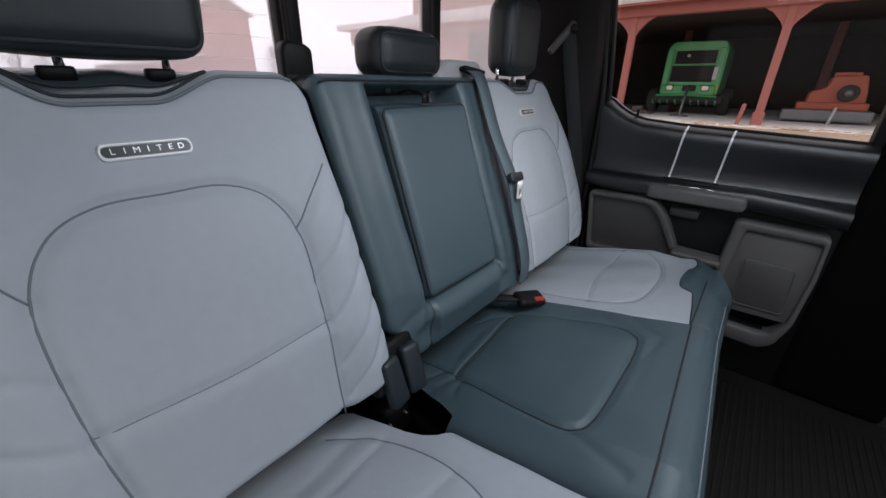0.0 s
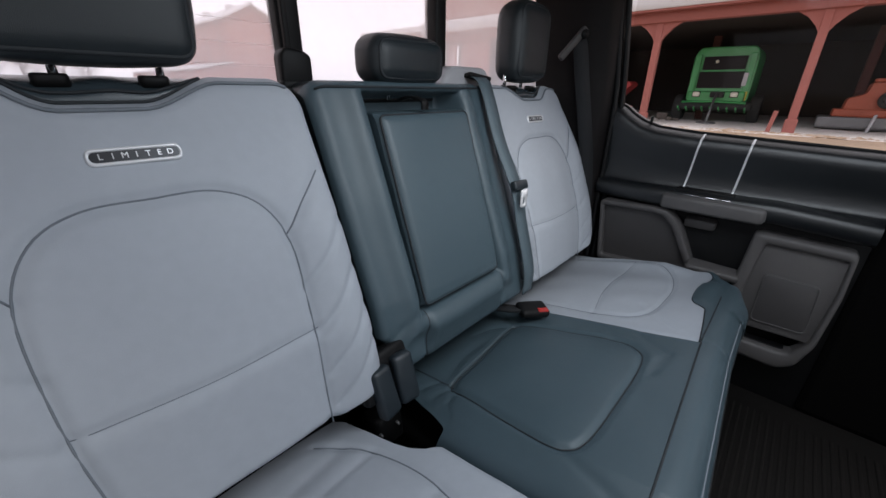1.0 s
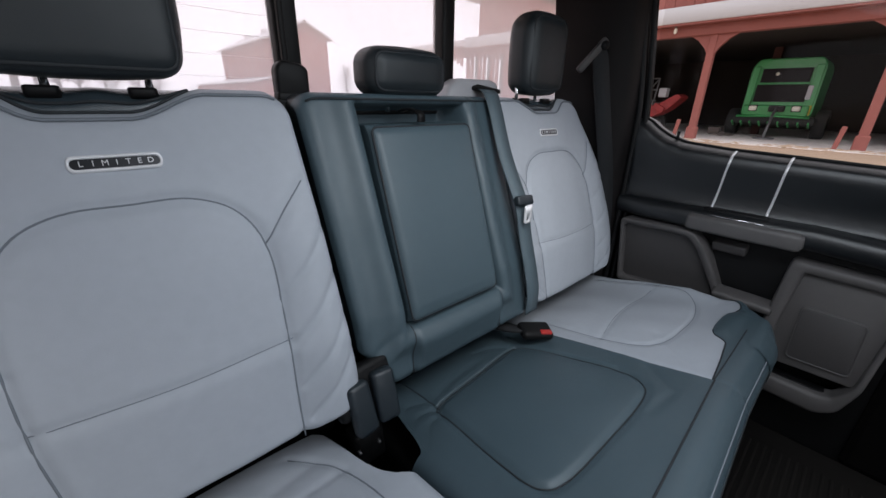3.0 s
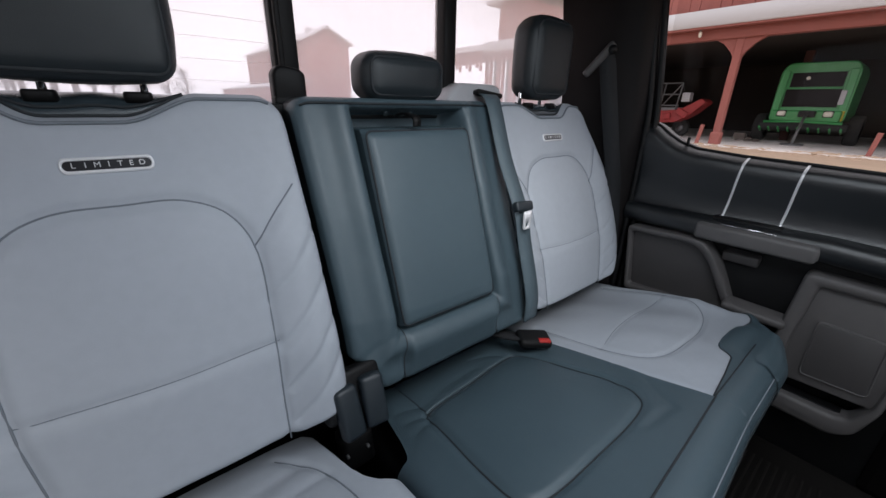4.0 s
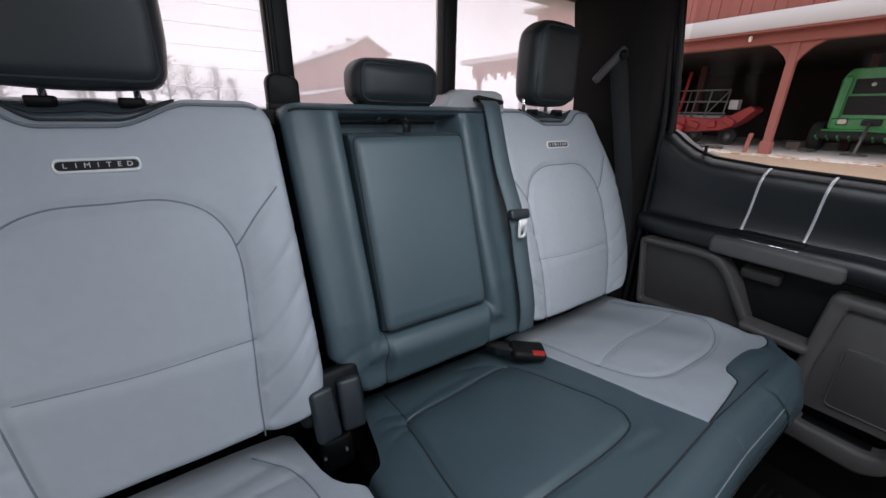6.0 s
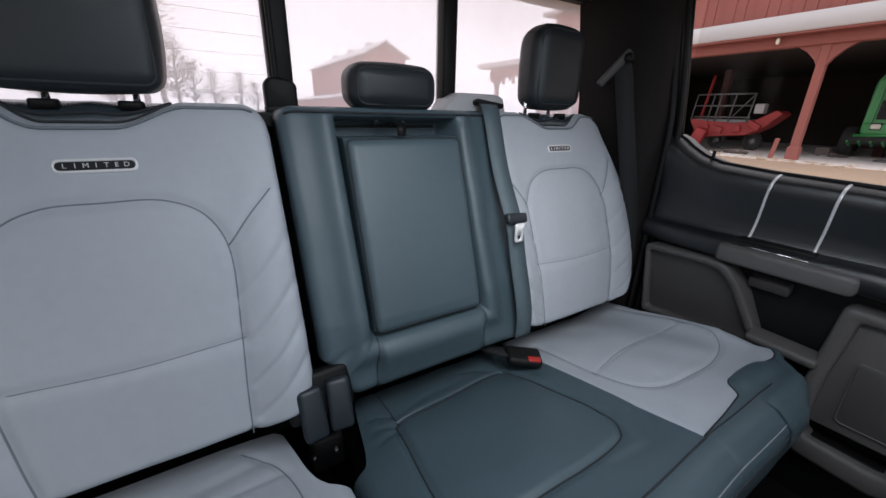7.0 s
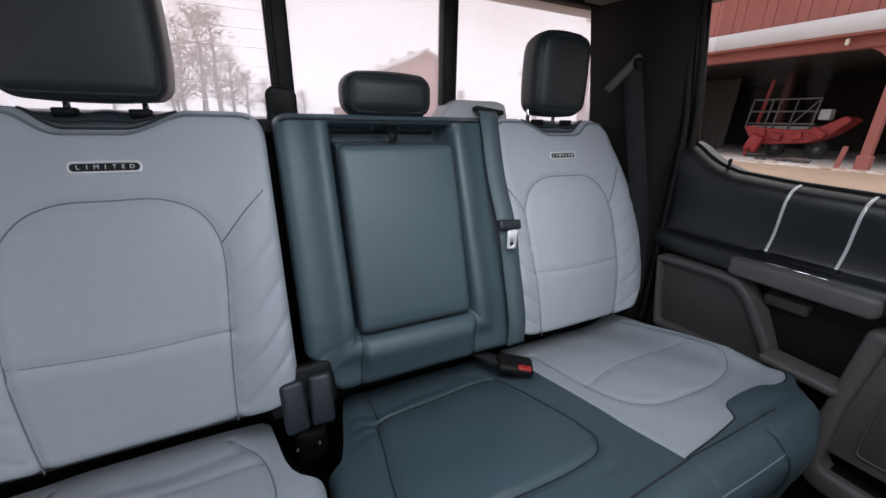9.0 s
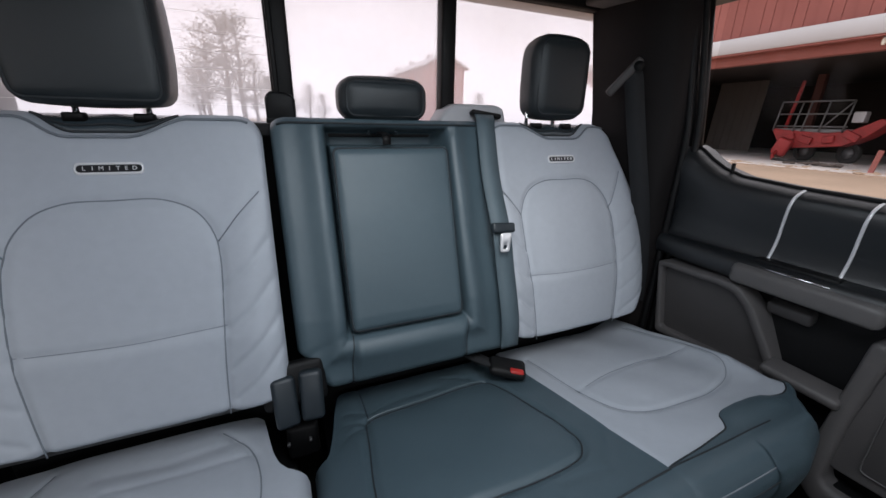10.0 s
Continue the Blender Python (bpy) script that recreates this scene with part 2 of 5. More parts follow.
def smooth_path(pts, n=12, closed=False):
    """Catmull-Rom through the points."""
    p = [np.array(q, float) for q in pts]
    if closed:
        p = [p[-1]] + p + [p[0], p[1]]
    else:
        p = [2 * p[0] - p[1]] + p + [2 * p[-1] - p[-2]]
    out = []
    for i in range(1, len(p) - 2):
        for k in range(n):
            t = k / n
            out.append(0.5 * (2 * p[i] + (p[i + 1] - p[i - 1]) * t + (2 * p[i - 1] - 5 * p[i] + 4 * p[i + 1] - p[i + 2]) * t * t + (3 * p[i] - p[i - 1] - 3 * p[i + 1] + p[i + 2]) * t ** 3))
    if not closed:
        out.append(p[-2])
    return [tuple(q) for q in out]


def line_dist(a, b, path):
    """Distance of the points (a, b) to a polyline."""
    best = np.full(np.shape(a), 9.0)
    for (x0, y0), (x1, y1) in zip(path, path[1:]):
        dx, dy = x1 - x0, y1 - y0
        L = max(dx * dx + dy * dy, 1e-12)
        t = np.clip(((a - x0) * dx + (b - y0) * dy) / L, 0, 1)
        best = np.minimum(best, np.hypot(a - x0 - t * dx, b - y0 - t * dy))
    return best


def grooves(a, b, seams):
    h = np.zeros(np.shape(a))
    for path, depth, width in seams:
        h -= depth * np.exp(-(line_dist(a, b, path) / width) ** 2)
    return h


def edge_drop(d, r):
    k = np.clip(r - d, 0, r)
    return r - np.sqrt(np.maximum(r * r - k * k, 0))


def bumps(a, b, amp, freq, seed):
    """Soft unevenness of upholstery."""
    rs = np.random.RandomState(seed)
    h = np.zeros(np.shape(a))
    for i in range(7):
        f = freq * rs.uniform(0.6, 1.9)
        an = rs.uniform(0, math.pi)
        h += np.sin((a * math.cos(an) + b * math.sin(an)) * f * 2 * math.pi + rs.uniform(0, 6.28)) / 7
    return h * amp


def rounded_plate(poly, lo, hi, axis, bevel, seg=2):
    """A polygon pulled into a plate: poly in the two other axes, from lo to hi along axis."""
    bm = bmesh.new()

    def at(p, d):
        q = list(p)
        q.insert("xyz".index(axis), d)
        return q
    vs = [bm.verts.new(at(p, lo)) for p in poly]
    f = bm.faces.new(vs)
    r = bmesh.ops.extrude_face_region(bm, geom=[f])
    top = [e for e in r["geom"] if isinstance(e, bmesh.types.BMVert)]
    for v in top:
        v.co["xyz".index(axis)] = hi
    bmesh.ops.recalc_face_normals(bm, faces=bm.faces)
    if bevel:
        es = [e for e in bm.edges if all(v in top for v in e.verts)]
        bmesh.ops.bevel(bm, geom=es, offset=bevel, segments=seg, profile=0.5, affect='EDGES')
    return bm


def round_poly(poly, r, n=5):
    """Round the corners of a polygon."""
    out = []
    m = len(poly)
    for i in range(m):
        p0, p1, p2 = (Vector((*poly[k % m], 0)) for k in (i - 1, i, i + 1))
        a, b = (p0 - p1), (p2 - p1)
        ra = min(r, a.length * 0.45, b.length * 0.45)
        s, e = p1 + a.normalized() * ra, p1 + b.normalized() * ra
        for k in range(n + 1):
            t = k / n
            q = s * (1 - t) ** 2 + p1 * 2 * t * (1 - t) + e * t * t
            out.append((q.x, q.y))
    return out


def ring_bm(outer, inner, axis, levels):
    """A frame between two polygons of as many corners. levels: (share from outer to inner, depth)."""
    bm = bmesh.new()
    rings = []
    for share, d in levels:
        row = []
        for o, i in zip(outer, inner):
            q = [o[0] + (i[0] - o[0]) * share, o[1] + (i[1] - o[1]) * share]
            q.insert("xyz".index(axis), d)
            row.append(bm.verts.new(q))
        rings.append(row)
    n = len(outer)
    for a, b in zip(rings, rings[1:]):
        for k in range(n):
            bm.faces.new((a[k], a[(k + 1) % n], b[(k + 1) % n], b[k]))
    bmesh.ops.recalc_face_normals(bm, faces=bm.faces)
    return bm


# ---- cab shell ----
def slab(name, lo, hi, mat, label, category, bevel=0.0):
    ob = part(name, box_bm(lo, hi, bevel), mat, smooth=False)
    return tagged(ob, label, category, kind="structure")


slab("floor", (-0.95, -2.1, 0.06), (0.95, 0.30, 0.11), M_CARPET, "black carpeted cab floor", "floor")
# headliner in slabs round an unseen opening, added for the overhead fill lamp
ceil_bm = box_bm((-0.95, -0.36, 1.30), (0.95, 0.30, 1.34))
for lo_, hi_ in (((-0.95, -2.1, 1.30), (0.95, -0.96, 1.34)), ((-0.95, -0.96, 1.30), (-0.36, -0.36, 1.34)), ((0.26, -0.96, 1.30), (0.95, -0.36, 1.34))):
    box_bm(lo_, hi_, 0.0, 2, ceil_bm)
tagged(part("ceiling", ceil_bm, M_LINER, smooth=False), "grey cloth headliner with an added opening for the overhead lamp", "ceiling", kind="structure")
# unseen front and left sides, added so daylight enters only through the openings
slab("wall_front", (-0.95, -2.1, 0.06), (0.95, -2.05, 0.95), M_PLAST, "plain black front bulkhead of the cab", "wall")
slab("wall_left_lower", (-0.95, -2.05, 0.11), (-0.88, 0.25, 0.88), M_PLAST, "plain black left side of the cab", "wall")
slab("wall_left_pillar_rear", (-0.95, -0.12, 0.88), (-0.88, 0.25, 1.30), M_TRIM, "dark left rear pillar", "pillar")
slab("wall_left_pillar_mid", (-0.95, -1.25, 0.88), (-0.88, -1.11, 1.30), M_TRIM, "dark left centre pillar", "pillar")
slab("wall_left_pillar_front", (-0.95, -2.05, 0.88), (-0.88, -1.95, 1.30), M_TRIM, "dark left front pillar", "pillar")
slab("wall_right_lower", (0.86, -2.05, 0.11), (0.95, 0.25, 0.84), M_PLAST, "black right side of the cab", "wall")
# near-black trim puts this pillar's shade into its colour
slab("wall_right_pillar_mid", (0.775, -1.02, 0.11), (0.92, -0.775, 1.30), M_PILLARB, "plastic centre pillar by the door, shade put into its colour", "pillar", 0.02)
slab("wall_right_pillar_front", (0.86, -2.05, 0.84), (0.95, -1.95, 1.30), M_TRIM, "dark right front pillar", "pillar")
slab("wall_rear_lower", (-0.95, 0.165, 0.06), (0.95, 0.22, 0.975), M_PLAST, "black rear wall behind the bench", "wall")
slab("wall_rear_header", (-0.95, 0.10, 1.268), (0.95, 0.20, 1.30), M_TRIM, "dark header above the rear window", "trim", 0.008)
slab("wall_rear_left", (-0.95, 0.06, 0.975), (-0.63, 0.20, 1.268), M_TRIM, "dark left rear corner trim", "trim", 0.01)
slab("rear_shelf", (-0.63, 0.07, 0.945), (0.62, 0.165, 0.972), M_PLAST, "black ledge behind the bench", "trim", 0.004)

# unseen panes added on the left to weaken the daylight entering there
win3 = thing("window_3", "unseen tinted panes added in the left doors to dim daylight", "window", kind="structure")
for y0, y1 in ((-1.11, -0.12), (-1.95, -1.25)):
    pane = part("pane", box_bm((-0.916, y0, 0.88), (-0.912, y1, 1.30)), M_TINT, win3, smooth=False)
    pane.visible_shadow = False

# right rear pillar trim with its belt-guide face
plan = smooth_path([(0.655, 0.110), (0.660, 0.080), (0.668, 0.020), (0.682, -0.040), (0.705, -0.085), (0.728, -0.102), (0.775, -0.113)], 8)
rows = []
for z in np.linspace(0.11, 1.31, 30):
    lean = -0.135 * max(0.0, z - 1.0)
    rows.append([(x + lean, y + 0.05 * max(0, z - 1.0), z) for x, y in plan])
pillar = thing("wall_right_pillar_rear", "dark plastic rear pillar trim beside the rear window", "pillar", kind="structure")
grid_mesh("pillar_trim", np.array(rows), M_TRIM, pillar)
for dx, r in ((0.0, 0.009), (0.020, 0.008)):
    path = [(0.738 + dx - 0.10 * max(0, z - 1.0) + 0.02 * math.sin((z - 0.3) * 2.2), -0.117 - dx * 0.7 + 0.10 * max(0, z - 0.95), z) for z in np.linspace(0.30, 1.30, 26)]
    part("door_seal", tube_bm(path, r, 8), M_PLAST, pillar, "black rubber door seal")
part("pillar_cap", box_bm((0.565, -0.12, 1.272), (0.78, 0.10, 1.30), 0.008), M_LINER, pillar, "grey cloth edge of the headliner")

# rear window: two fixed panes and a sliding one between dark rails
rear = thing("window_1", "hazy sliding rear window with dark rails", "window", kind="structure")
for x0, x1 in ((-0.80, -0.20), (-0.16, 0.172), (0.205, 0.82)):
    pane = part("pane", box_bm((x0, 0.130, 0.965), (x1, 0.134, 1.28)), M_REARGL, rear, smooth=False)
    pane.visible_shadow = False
for x0, x1 in ((-0.80, -0.205),):
    for i in range(8):
        z = 1.005 + i * 0.032
        part("defroster_line", box_bm((x0, 0.1288, z - 0.00018), (x1, 0.1294, z + 0.00018)), M_DEFROST, rear, smooth=False)
rail = part("rail", box_bm((-0.202, 0.108, 0.97), (-0.160, 0.142, 1.28), 0.006), M_PLAST, rear, "dark window rail")
part("rail_lip", box_bm((-0.198, 0.098, 0.97), (-0.188, 0.110, 1.28), 0.003), M_PLAST, rear)
part("rail", box_bm((0.170, 0.102, 0.97), (0.206, 0.142, 1.28), 0.006), M_PLAST, rear, "dark window rail")
latch = thing("window_latch", "dark plastic latch at the foot of the window rail", "latch", at=(-0.19, 0.115, 0.972))
part("latch_body", rounded_plate(round_poly([(-0.217, 0.972), (-0.160, 0.972), (-0.160, 1.022), (-0.172, 1.030), (-0.205, 1.034), (-0.217, 1.022)], 0.012), 0.108, 0.085, 'y', 0.006), M_PLAST, latch)
part("latch_base", box_bm((-0.218, 0.084, 0.968), (-0.155, 0.110, 0.984), 0.004), M_PLAST, latch)


# ---- rear bench: backrests ----
rear_seat_l = thing("rear_seat", "light grey leather rear seat with curved sewn insert and chrome badge", "car seat", "rear bench", at=(-0.455, -0.2, 0.11))
rear_seat_r = thing("rear_seat", "grey and slate leather double rear seat with a folding middle armrest", "car seat", "rear bench", at=(0.25, -0.2, 0.11))


def back_y(z):
    z = np.asarray(z, float)
    return np.where(z > 0.62, -0.012 - 0.385 * (0.90 - z), -0.1198 - 0.24 * (0.62 - z))


def cushion_z(y):
    y = np.asarray(y, float)
    return 0.432 + 0.225 * (-0.20 - y)


def seam_part(path, surf, r, mat, parent, lift=0.0):
    """A line of stitching laid on a padded surface; surf(a, b) gives the place."""
    pts = [tuple(float(c) for c in surf(np.array(a), np.array(b), lift)) for a, b in path]
    return part("seam", tube_bm(pts, r, 6), mat, parent)


def outer_back(th, side, badge_w):
    """Backrest of an outer seat: padded cover with sewn insert; side is -1 or 1. The wide outline faces the door."""
    xi, xm = (-0.228, -0.455) if side < 0 else (0.256, 0.452)
    ztop, zbot = 0.984, 0.484
    inner = xi
    n_u, n_v = 116, 124
    u, v = np.meshgrid(np.linspace(0, 1, n_u), np.linspace(0, 1, n_v))
    k = np.clip((np.abs(2 * u - 1) - 0.80) / 0.20, 0, 1)
    zz = zbot + (ztop - 0.040 * (1 - np.sqrt(1 - np.minimum(k, 0.999) ** 2)) - zbot) * v
    ctr = -0.455 if side < 0 else 0.453
    d0 = np.abs((-0.632 if side < 0 else 0.256) + (0.404 if side < 0 else 0.366) * u - ctr)
    notch = 0.031 * (1 - np.clip((d0 - 0.035) / 0.078, 0, 1) ** 2 * (3 - 2 * np.clip((d0 - 0.035) / 0.078, 0, 1)))
    zz = zz - notch * np.clip((v - 0.55) / 0.45, 0, 1)
    zz = zz + 0.020 * np.clip((0.12 - v) / 0.12, 0, 1) * np.clip((np.abs(2 * u - 1) - 0.7) / 0.3, 0, 1)
    out_w = np.interp(zz, [0.48, 0.52, 0.56, 0.70, 0.80, 0.90, 0.95, 0.985], [0.635, 0.665, 0.690, 0.705, 0.695, 0.660, 0.640, 0.615])
    outer = out_w if side > 0 else -out_w - 0.012
    in_e = inner + 0.006 * side * np.clip((0.56 - zz) / 0.08, 0, 1) ** 2 * (4 if side < 0 else 2)
    if side < 0:
        xx = outer + (in_e - outer) * u
    else:
        xx = in_e + (outer - in_e) * u
    ctr = -0.455 if side < 0 else 0.453
    sx = 1 if side > 0 else -1

    def X(d):
        return ctr + sx * d
    # d is measured from the seat's middle towards the door
    half_in = 0.139
    insert = smooth_path([(X(-0.125), 0.484), (X(-0.128), 0.56), (X(-half_in + 0.004), 0.66), (X(-half_in), 0.765), (X(-0.115), 0.822), (X(-0.065), 0.848), (X(0.0), 0.850), (X(0.065), 0.848), (X(0.112), 0.824), (X(half_in), 0.768), (X(half_in + 0.002), 0.66), (X(0.132), 0.56), (X(0.122), 0.484)], 6)
    cross = [(X(-half_in), 0.640), (X(0.0), 0.636), (X(half_in), 0.640)]
    yoke_i = [(X(-0.138), 0.775), (X(-0.175), 0.820), (X(-0.211), 0.855)]
    yoke_o = [(X(0.138), 0.775), (X(0.165), 0.822), (X(0.188), 0.865)]
    pleats = []
    for zc in (0.735, 0.665, 0.600, 0.545):
        pleats.append([(X(-0.140), zc - 0.035), (X(-0.180), zc + 0.0), (X(-0.225), zc + 0.050)])
        pleats.append([(X(0.140), zc - 0.035), (X(0.185), zc - 0.004), (X(0.235), zc + 0.035)])
    seams = [(insert, 0.0050, 0.0075), (cross, 0.0022, 0.006), (yoke_i, 0.0040, 0.008), (yoke_o, 0.0040, 0.008)] + [(p, 0.0042 if i_ % 2 == 0 else 0.0022, 0.0052) for i_, p in enumerate(pleats)]

    def height(a, b):
        d = (a - ctr) * sx
        h = 0.010 * np.exp(-(((d) / 0.13) ** 4)) * np.exp(-(((b - 0.68) / 0.17) ** 4)) * 0.9
        full = np.where(d < 0, 0.021, 0.016) if side < 0 else 0.016
        h = h + full * np.exp(-(((np.abs(d) - 0.192) / 0.046) ** 2)) * np.clip((0.92 - b) / 0.15, 0, 1)
        return h + grooves(a, b, seams) + bumps(a, b, 0.0022, 5, 3 + side)
    drop = edge_drop(u * np.abs(outer - in_e), 0.030) + edge_drop((1 - u) * np.abs(outer - in_e), 0.012 if side < 0 else 0.030) + edge_drop((1 - v) * 0.5, 0.020) + edge_drop(v * 0.5, 0.018)
    yy = back_y(zz) - height(xx, zz) + drop
    pts = np.stack([xx, yy, zz], -1)
    grid_mesh("backrest_cover", pts, M_GREY, th, "light grey leather cover with a sewn insert")
    # pad sides and top run back to the shell, shade put into their colour
    loop = np.concatenate([pts[:, 0], pts[-1, 1:], pts[::-1, -1][1:], pts[0, ::-1][1:]])
    rows_ = [loop]
    for dy, pull in ((0.012, 0.0), (0.05, 0.004), (0.085, 0.012)):
        q = loop.copy()
        q[:, 1] += dy
        q[:, 0] -= (q[:, 0] - xm) * pull * 2
        q[:, 2] = np.where(q[:, 2] > 0.9, q[:, 2] - dy * 0.08, q[:, 2])
        rows_.append(q)
    grid_mesh("backrest_side", np.array(rows_), M_TEALD, th, "backrest side, its shade put in as dark teal")
    part("backrest_shell", box_bm((min(xi, xm * 2 - xi) + 0.03, 0.045, 0.42), (max(xi, xm * 2 - xi) - 0.03, 0.09, 0.955), 0.01), M_PLAST, th, "black backing shell")
    # piping along the top edge
    top = [(float(p[0]), float(p[1]) - 0.0015, float(p[2]) + 0.001) for p in pts[-3, 4:-4:3]]
    part("piping", tube_bm(top, 0.0024, 6), M_SEAM, th)

    def surf(a, b, lift):
        return (a, back_y(b) - height(a, b) - lift, b)
    for p, r in ((insert, 0.0012), (smooth_path(cross, 8), 0.0006), (smooth_path(yoke_i, 8), 0.0012), (smooth_path(yoke_o, 8), 0.0012)):
        seam_part(p, surf, r, M_SEAM, th, 0.0004)
    # dark scoop below the headrest
    edge = [p for p in pts[-1] if abs(p[0] - ctr) < 0.100]
    rws = []
    for t in np.linspace(0, 1, 14):
        row = []
        for p in edge:
            q = 1 - min(1.0, abs(p[0] - ctr) / 0.118) ** 3
            bump_ = 0.004 * math.exp(-((p[0] - ctr) / 0.022) ** 2) * math.sin(math.pi * t)
            row.append((p[0], p[1] - 0.0015 - 0.004 * math.sin(math.pi * t) + 0.060 * (1 - math.cos(t * math.pi / 2)) ** 0.9, p[2] + 0.0004 + (0.9815 - p[2]) * math.sin(t * math.pi / 2) + bump_))
        rws.append(row)
    grid_mesh("headrest_scoop", np.array(rws), M_SCOOP, th, "dark teal scooped trim below the headrest")
    for k_ in (0, 3):
        part("piping", tube_bm([(p[0], p[1] - 0.001, p[2] + 0.0008) for p in rws[k_]], 0.0020, 6), M_SEAMD, th)
    for dx in (-0.046, 0.048):
        part("guide_sleeve", rounded_plate(round_poly([(ctr + dx - 0.016, 0.033), (ctr + dx + 0.016, 0.033), (ctr + dx + 0.016, 0.053), (ctr + dx - 0.016, 0.053)], 0.0095, 6), 0.970, 0.984, 'z', 0.003), M_PLAST, th, "black guide sleeve of a headrest post")
    # badge
    bw, bh, bz = badge_w, 0.0200, 0.899
    by = float(back_y(bz)) - 0.0012
    tilt = Matrix.Translation((ctr, by, bz)) @ Matrix.Rotation(radians(-21), 4, 'X')
    o = round_poly([(-bw / 2, -bh / 2), (bw / 2, -bh / 2), (bw / 2 + 0.003, 0), (bw / 2, bh / 2), (-bw / 2, bh / 2), (-bw / 2 - 0.003, 0)], 0.006, 4)
    i_ = [(x * 0.935, z * 0.58) for x, z in o]
    bm = ring_bm(o, i_, 'y', ((0, 0.004), (0.0, -0.0015), (0.35, -0.003), (0.8, -0.003), (1.0, -0.0012), (1.0, 0.002)))
    bmesh.ops.transform(bm, matrix=tilt, verts=bm.verts)
    badge = part("badge", bm, M_BADGE, th, "chrome-framed dark badge")
    bm = rounded_plate(i_, 0.002, -0.0012, 'y', 0)
    bmesh.ops.transform(bm, matrix=tilt, verts=bm.verts)
    part("badge_plate", bm, M_PLATE, badge, "dark inset plate", smooth=False)
    word = "LIMITED"
    for j, ch in enumerate(word):
        cu = bpy.data.curves.new("letter", 'FONT')
        cu.body, cu.size, cu.extrude, cu.align_x, cu.align_y = ch, 0.0092, 0.0006, 'CENTER', 'CENTER'
        tmp = bpy.data.objects.new("letter_tmp", cu)
        me = bpy.data.meshes.new_from_object(tmp)
        bpy.data.objects.remove(tmp)
        me.transform(tilt @ Matrix.Translation(((j - 3) * bw * 0.127, -0.0018, 0)) @ Matrix.Rotation(radians(90), 4, 'X'))
        me.materials.append(M_BADGE)
        adopt(new("letter", me), badge)
    return ctr


ctr_l = outer_back(rear_seat_l, -1, 0.086)
ctr_r = outer_back(rear_seat_r, 1, 0.078)


def soft_block(name, lo, hi, r, mat, parent, label="", bulge=0.006, front_r=None, chamfer=0.0, n=26, seed=1, xshape=None):
    """A stuffed block: a rounded, slightly bulging box, for headrests."""
    c = np.array([(a + b) / 2 for a, b in zip(lo, hi)])
    s = np.array([(b - a) / 2 for a, b in zip(lo, hi)])
    bm = bmesh.new()
    bmesh.ops.create_cube(bm, size=2.0)
    bmesh.ops.subdivide_edges(bm, edges=bm.edges[:], cuts=n, use_grid_fill=True)
    for v in bm.verts:
        p = np.array(v.co) * s
        q = np.clip(p, -(s - r), s - r)
        d = p - q
        L = np.linalg.norm(d)
        o = q + d / L * r if L > 1e-9 else p
        f = o / s
        o = o + np.sign(f) * bulge * (np.abs(f) > 0.6) * (1 - np.roll(f, 1) ** 2) * (1 - np.roll(f, 2) ** 2)
        if xshape is not None:
            o[0] *= xshape(f[2])
        v.co = o + c
    return part(name, bm, mat, parent, label)


def headrest(ctr, w, z0, z1, y0, y1, post_x, corner, shape, label):
    th = thing("headrest", label, "headrest", "headrests", at=(ctr, (y0 + y1) / 2, z0 - 0.02))
    soft_block("cushion", (ctr - w / 2, y0, z0), (ctr + w / 2, y1, z1), corner, M_TEALD, th, "", 0.006, xshape=shape, n=30)
    # seam where the front panel meets the side
    ins = corner * 0.32
    hw, zc, hz = w / 2 - ins, (z0 + z1) / 2, (z1 - z0) / 2 - ins
    loop = round_poly([(-hw, -hz), (hw, -hz), (hw, hz), (-hw, hz)], max(0.012, corner * 0.8), 6)
    pts = []
    for a, b in loop:
        k = shape(b / ((z1 - z0) / 2)) if shape else 1
        pts.append((ctr + a * k, y0 + corner * 0.27 - 0.0010, zc + b))
    pts.append(pts[0])
    part("piping", tube_bm(pts, 0.0030, 6, caps=False), M_SEAMD, th)
    for px in post_x:
        part("post", tube_bm([(px, y0 + 0.045, z0 - 0.03), (px, y0 + 0.045, z0 + 0.03)], 0.0045, 12), M_CHROME, th, "chrome post")
    return th


def taper_round(f):
    return 1.0 - 0.10 * max(0.0, -f - 0.35) ** 1.5 - 0.75 * max(0.0, f - 0.45) ** 2


def taper(f):
    return 1.0 - 0.10 * max(0.0, -f - 0.35) ** 1.5 - 0.07 * max(0.0, f - 0.5)


headrest(ctr_l - 0.005, 0.206, 0.997, 1.203, -0.004, 0.100, (ctr_l - 0.042, ctr_l + 0.056), 0.022, taper, "dark leather headrest raised on two chrome posts")
headrest(ctr_r - 0.001, 0.162, 0.996, 1.180, 0.004, 0.088, (ctr_r - 0.072, ctr_r + 0.010), 0.029, taper_round, "dark slate leather headrest beside the pillar")
headrest(0.010, 0.176, 0.982, 1.062, 0.006, 0.088, (-0.02, 0.04), 0.026, None, "low wide slate leather headrest of the middle seat")

# ---- middle backrest with folding armrest ----
mid = rear_seat_r
RX0, RX1, RZ0, RZ1 = -0.113, 0.137, 0.584, 0.962
n_u, n_v = 150, 150
u, v = np.meshgrid(np.linspace(0, 1, n_u), np.linspace(0, 1, n_v))
k = np.clip((np.abs(2 * u - 1) - 0.86) / 0.14, 0, 1)
zz = 0.478 + (0.984 - 0.022 * (1 - np.sqrt(1 - np.minimum(k, 0.999) ** 2)) - 0.478) * v
xl = np.interp(zz, [0.47, 0.53, 0.56, 1.0], [-0.160, -0.186, -0.210, -0.214])
